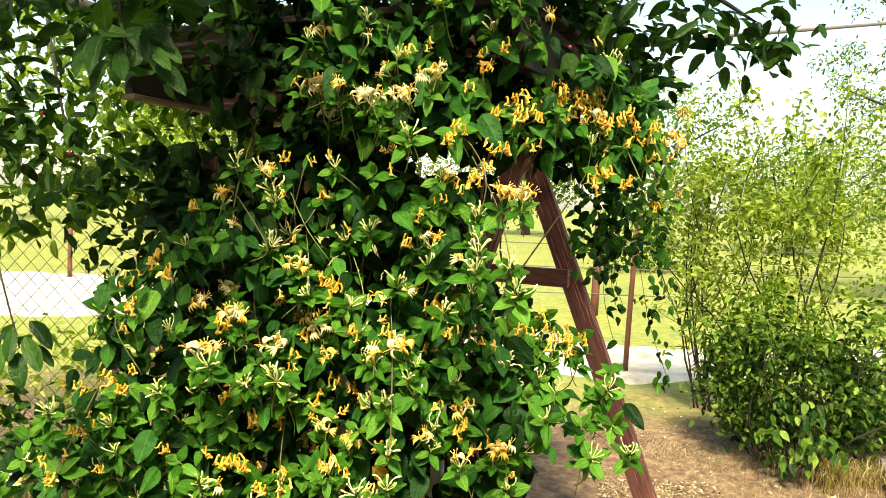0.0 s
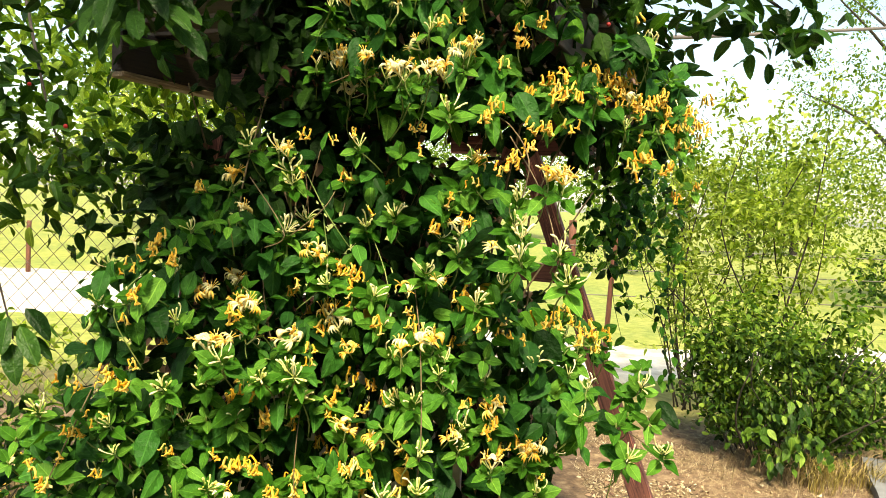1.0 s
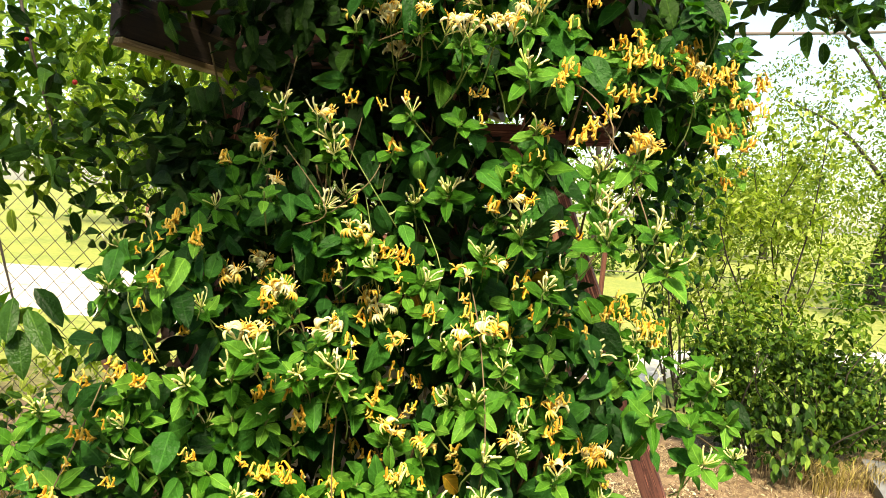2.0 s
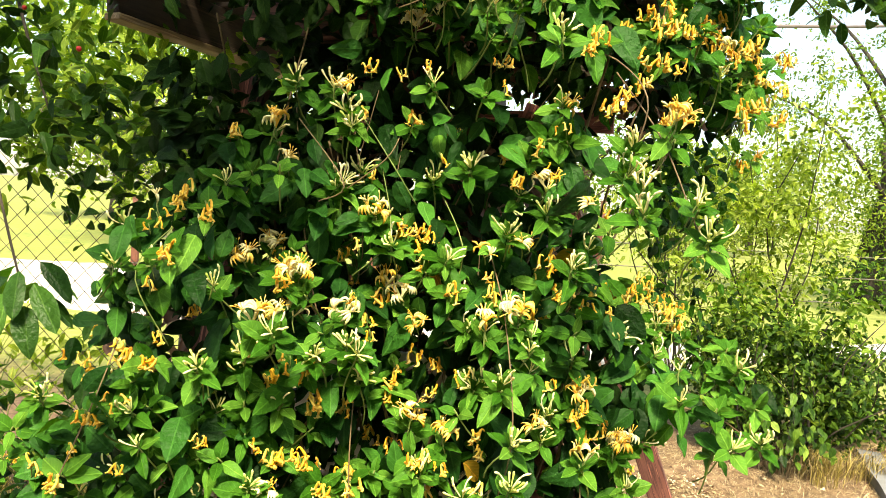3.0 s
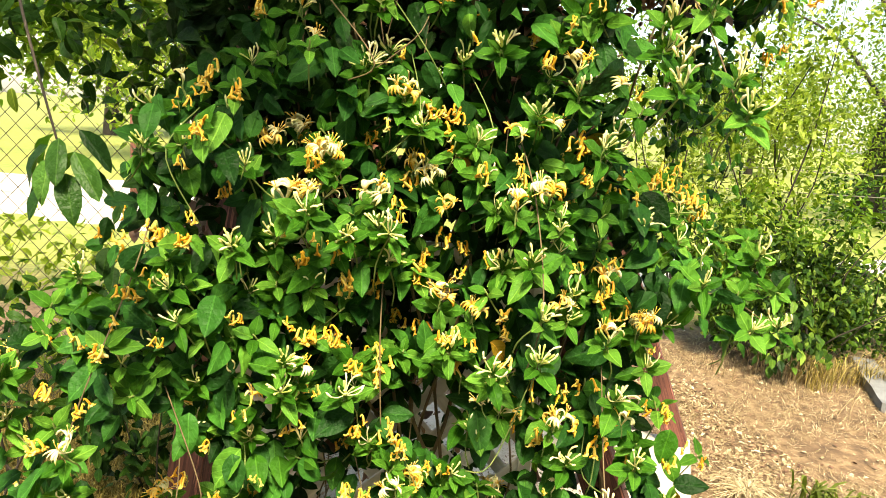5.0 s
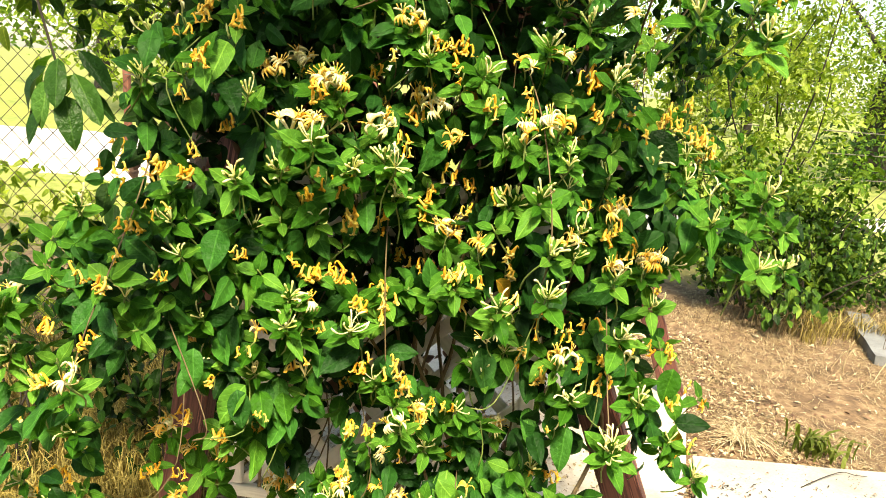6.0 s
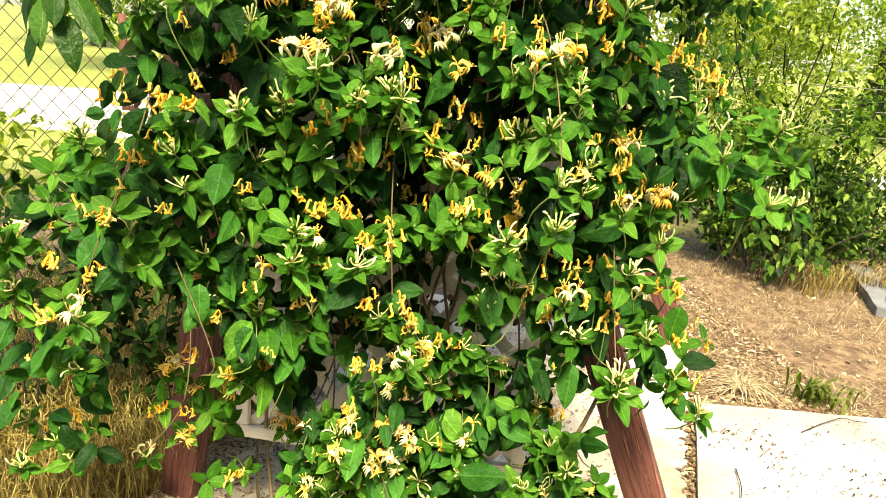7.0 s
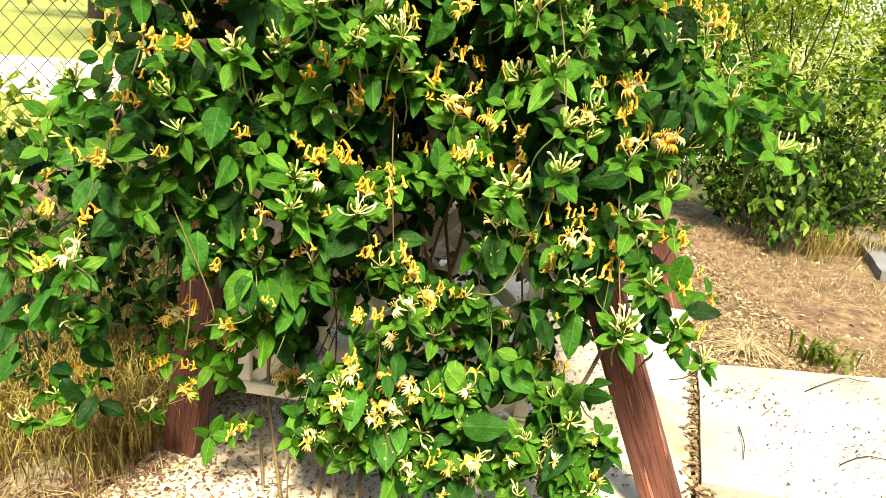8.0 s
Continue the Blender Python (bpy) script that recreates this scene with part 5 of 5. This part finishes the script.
weeds = thing("bush", "sunlit yellow-green bushy weeds beyond the wire fence", "bush", (-2.4, 4.3, 0))
shrub_stems(weeds, (0, 0), 22, 1.1, 0.7, 0.005, M_GREENSTEM)
P = np.concatenate([ball(1300, (0.1, 0, 0.36), (1.15, 0.35, 0.44), 150, 0.05), ball(500, (-1.4, 0.2, 0.4), (0.8, 0.35, 0.5), 60, 0.05)])
crown(weeds, "foliage", P[P[:, 2] > 0.03], 0.04, 0.085, [M_SAPLING], SMALL)

# ---- grass, straw, litter ----
rng = np.random.default_rng(25)
def on_ground(n, x0, x1, y0, y1):
    x, y = rng.uniform(x0, x1, n), rng.uniform(y0, y1, n)
    return np.column_stack([x, y, ground_height(x, y)])


def left_of_pad(P):
    return P[(P[:, 0] - (-1.02)) * W[1] - (P[:, 1] - 2.33) * W[0] < -0.02]


def drooping(P, lo, hi, width, reach):
    """Broad grass blades that arch over and hang at the tip."""
    k = len(P)
    a, h = rng.normal(-1.2, 1.1, k), rng.uniform(lo, hi, k)
    d = np.column_stack([np.cos(a), np.sin(a), np.zeros(k)]) * (h * rng.uniform(0.2, reach, k))[:, None]
    s = np.column_stack([-np.sin(a), np.cos(a), np.zeros(k)]) * (width * rng.uniform(0.5, 1.3, k))[:, None]
    up = np.array((0, 0, 1.0)) * h[:, None]
    fall = rng.uniform(0.75, 1.05, k)[:, None]
    rows = [P, P + d * 0.12 + up * 0.45, P + d * 0.45 + up * 0.85, P + d * 0.8 + up * (0.55 + 0.45 * fall), P + d * 1.15 + up * fall * 0.85]
    V = np.stack([q for r, c in zip(rows[:4], (0.8, 1.0, 0.9, 0.6)) for q in (r - s * c, r + s * c)] + [rows[4]], 1).reshape(-1, 3)
    F = np.array([(0, 1, 3), (0, 3, 2), (2, 3, 5), (2, 5, 4), (4, 5, 7), (4, 7, 6), (6, 7, 8)])[None] + (np.arange(k) * 9)[:, None, None]
    return V, F.reshape(-1, 3), np.zeros((len(V), 2)), 0


P = left_of_pad(on_ground(46000, -2.6, -0.3, 2.1, 4.0))
P = P[(P[:, 1] - 2.2 + 0.2 * (P[:, 0] + 1.2)) / 0.25 > rng.random(len(P))]
ragged = 0.25 * np.sin(5 * P[:, 1]) + 0.2 * np.sin(4 * P[:, 0] + 1)
P = P[(np.minimum(P[:, 0] + 2.6, 4.0 - P[:, 1]) + ragged * 0.6) / 0.7 > rng.random(len(P))]
V, F, Uv, I = joined([drooping(P, 0.05, 0.25, 0.0019, 0.75)])
tagged(new("tall_grass", mesh_np("tall_grass", V, F, [M_DRYGRASS], Uv, I)), "tall dry golden-olive grass beside the fence", "grass", kind="stuff")
P = left_of_pad(on_ground(27000, -2.0, -0.8, 1.6, 2.7))
P = P[np.minimum(P[:, 0] + 2.0, P[:, 1] - 1.6) / 0.3 > rng.random(len(P))]
V, F, Uv, I = joined([(*drooping(P[:-6000], 0.015, 0.06, 0.0024, 3.0)[:3], 0), (*drooping(P[-6000:], 0.015, 0.07, 0.002, 3.0)[:3], 1)])
tagged(new("flattened_grass", mesh_np("flattened_grass", V, F, [M_LITTER, M_STRAW], Uv, I)), "flattened brown dead grass at the edge of the pad", "grass", kind="stuff")
P = np.concatenate([on_ground(1300, 2.25, 2.8, 4.4, 4.75), on_ground(500, 1.75, 2.3, 4.5, 4.75), on_ground(700, 2.55, 3.2, 4.2, 4.9)])
P = P[np.sin(9 * P[:, 0]) + np.sin(13 * P[:, 1] + 4 * P[:, 0]) + rng.normal(0, 0.8, len(P)) > 0]
n = len(P) // 2
V, F, Uv, I = joined([(*drooping(P[:n], 0.04, 0.2, 0.0022, 1.2)[:3], 0), (*drooping(P[n:], 0.04, 0.2, 0.0022, 1.2)[:3], 1)])
tagged(new("dry_grass", mesh_np("dry_grass", V, F, [M_DRYGRASS, M_STRAW], Uv, I)), "dry yellow grass fringe under the shrub", "grass", kind="stuff")
P = on_ground(80000, 0.9, 3.6, 2.6, 5.6)
P = P[~((P[:, 1] < 3.0) & (P[:, 0] < 2.05))]
dense = np.sin(5.1 * P[:, 0] + 2.2 * np.sin(3.7 * P[:, 1])) + np.sin(6.3 * P[:, 1] + 2.0 * np.sin(4.1 * P[:, 0] + 1)) + rng.normal(0, 0.8, len(P))
P = P[dense > -0.25]
k = len(P)
a = rng.uniform(0, 6.28, k)
L = rng.uniform(0.006, 0.045, k) * rng.uniform(0.4, 1.0, k)
d = np.column_stack([np.cos(a) * L, np.sin(a) * L, rng.uniform(-0.006, 0.016, k)])
s = np.column_stack([-np.sin(a), np.cos(a), np.zeros(k)]) * rng.uniform(0.0005, 0.0012, k)[:, None]
P[:, 2] += 0.006
V = np.stack([P - d - s, P - d + s, P + d + s, P + d - s], 1).reshape(-1, 3)
F = (np.array([(0, 1, 2), (0, 2, 3)])[None] + (np.arange(k) * 4)[:, None, None]).reshape(-1, 3)
tagged(new("straw", mesh_np("straw", V, F, [M_STRAW, M_BLEACHED, M_LITTER], None, np.repeat(rng.choice(3, k, p=(0.56, 0.22, 0.22)), 2))), "scattered dry straw on bare earth", "straw", kind="stuff")


weed = thing("weed", "small green grassy weed beside the slab", "plant", (1.46, 3.14, -0.01))
for k in range(64):
    P = np.array([(rng.normal(0, 0.06), rng.normal(0, 0.045), 0.0)])
    V, F, Uv, I = drooping(P, 0.04, 0.12, 0.008, 1.3)
    child("blade", mesh_np("blade", V, F, [M_WEED], Uv), weed)
clump = thing("straw_clump", "flattened clump of pale dead grass beside the slab", "grass clump", (1.17, 3.2, -0.005))
for k in range(120):
    a, L = rng.uniform(0, 6.28), rng.uniform(0.06, 0.19)
    c, q = np.array((math.cos(a), math.sin(a), 0.0)), np.array((*rng.normal(0, 0.02, 2), 0.004))
    turn = np.array((-c[1], c[0], 0)) * rng.normal(0, 0.25) * L
    V, F, Uv = tube(bend([q, q + c * L * 0.35 + (0, 0, rng.uniform(0.02, 0.06)), q + c * L * 0.75 + turn * 0.6 + (0, 0, rng.uniform(0.01, 0.05)), q + c * L + turn + (0, 0, 0.004)], 7), np.linspace(0.0022, 0.0008, 7), 3)
    child("stalk", mesh_np("stalk", V, F, [M_BLEACHED], Uv), clump)
stalks = thing("dry_grass_tuft", "upright pale dry grass stalks on the straw", "grass", (2.2, 4.0, -0.01))
for k, (x, y, h) in enumerate(((0.0, 0.0, 0.2), (0.02, 0.03, 0.14), (0.13, -0.13, 0.22), (0.11, -0.1, 0.13), (-0.04, 0.05, 0.12))):
    V, F, Uv = tube(bend([(x, y, 0), (x + 0.01 * k, y, h * 0.6), (x + 0.02 + 0.012 * k, y - 0.01, h)], 8), [0.0016, 0.0016, 0.0016, 0.0016, 0.002, 0.0042, 0.0045, 0.001], 5)
    child("stalk", mesh_np("stalk", V, F, [M_BLEACHED], Uv), stalks)
slab("kerb_stone", [(2.87, 4.95), (2.47, 4.12), (2.6, 4.06), (3.0, 4.89)], -0.05, 0.06, M_KERB, "grey weathered kerb stone beside the shrub", "", "kerb")


def litter(name, P, lo, hi, mats, label):
    n = len(P)
    V, F, Uv, I = leaf_cloud(P, rng.uniform(lo, hi, n), mats, SMALL, rng.integers(0, len(mats), n), unit(rng.normal(0, 0.3, (n, 3)) + (0, 0, 1)), rng.normal(0, 1, (n, 3)) * (1, 1, 0.1))
    tagged(new(name, mesh_np(name, V, F, mats, Uv, I)), label, "leaf litter", kind="stuff")


n = 4200
u, v = rng.uniform(0, 1, n) ** 1.6, rng.uniform(0, 1, n)
P = np.column_stack([-1.22 + 1.35 * u + 0.75 * v, 1.85 - 0.1 * u + 1.9 * v, np.full(n, 0.04)])
k = 3400
u, v = rng.uniform(0, 1, k) ** 1.3, rng.uniform(0, 1, k) ** 1.2
P = np.concatenate([P, np.column_stack([-1.2 + 0.95 * u + 0.6 * v, 1.85 - 0.06 * u + 1.3 * v, np.full(k, 0.042)])])
litter("leaf_litter", P, 0.006, 0.022, [M_LITTER, M_LITTER, M_STRAW, M_BLEACHED], "dry brown leaves scattered over the concrete pad")
n = 9000
u, v = rng.uniform(0, 1, n) ** 1.5, rng.uniform(0, 1, n)
P = np.column_stack([-1.22 + 1.1 * u + 0.7 * v, 1.82 - 0.08 * u + 1.7 * v, np.full(n, 0.038)])
litter("crumbs", P, 0.003, 0.011, [M_LITTER, M_STRAW], "brown crumbs and dust of dead leaves on the concrete pad")
n = 2600
v = rng.uniform(0, 1, n)
P = np.column_stack([0.40 + 0.44 * v + rng.normal(0, 0.017, n), 1.95 + 0.98 * v, rng.uniform(0.03, 0.052, n)])
litter("leaf_litter", P, 0.01, 0.028, [M_LITTER, M_STRAW, M_STRAW], "dry leaves in the joint between the slabs")
P = np.concatenate([on_ground(1700, 0.95, 4.0, 2.9, 6.2), on_ground(2600, 0.9, 1.6, 2.95, 4.6)])
P[:, 2] += 0.008
litter("leaf_litter", P, 0.01, 0.036, [M_LITTER, M_STRAW, M_BLEACHED], "dead leaves scattered over the straw")
n = 620
P = np.column_stack([rng.uniform(0.7, 1.8, n), rng.uniform(2.15, 2.85, n), np.full(n, 0.074)])
P[250:, :2] = (rng.uniform((0.75, 2.2), (1.75, 2.8), (40, 2))[rng.integers(0, 40, n - 250)] + rng.normal(0, 0.03, (n - 250, 2)))
litter("crumbs", P, 0.004, 0.015, [M_BARK, M_LITTER], "dark crumbs and seeds on the paving slab")
for pts in ([(1.0, 2.32, 0.072), (1.12, 2.36, 0.074), (1.24, 2.3, 0.073), (1.32, 2.33, 0.072)], [(1.15, 2.748, 0.072), (1.255, 2.795, 0.08), (1.372, 2.845, 0.078), (1.41, 2.83, 0.075), (1.46, 2.825, 0.073)], [(0.78, 2.52, 0.072), (0.745, 2.42, 0.075), (0.70, 2.34, 0.072)]):
    t = thing("twig", "thin dry twig lying on the paving slab", "twig", pts[0], "twigs on the slab")
    limbs(t, "stick", M_BARK, [([tuple(np.subtract(p, pts[0])) for p in pts], 0.0022, 0.0012)], 5, 10)

# rough stone half sunk in the grass
bm = bmesh.new()
bmesh.ops.create_icosphere(bm, subdivisions=4, radius=0.1)
for v in bm.verts:
    v.co.x *= 1.4
    v.co.z *= 0.55
    v.co *= 1 + 0.18 * noise.noise(v.co * 9) + 0.06 * noise.noise(v.co * 30)
me = bpy.data.meshes.new("stone")
bm.to_mesh(me)
bm.free()
me.materials.append(M_STONE)
tagged(new("stone", me), "rough grey-tan stone half sunk in grass", "stone").matrix_basis = pose(-1.24, 2.33, 0.0, 0, 0, 20)
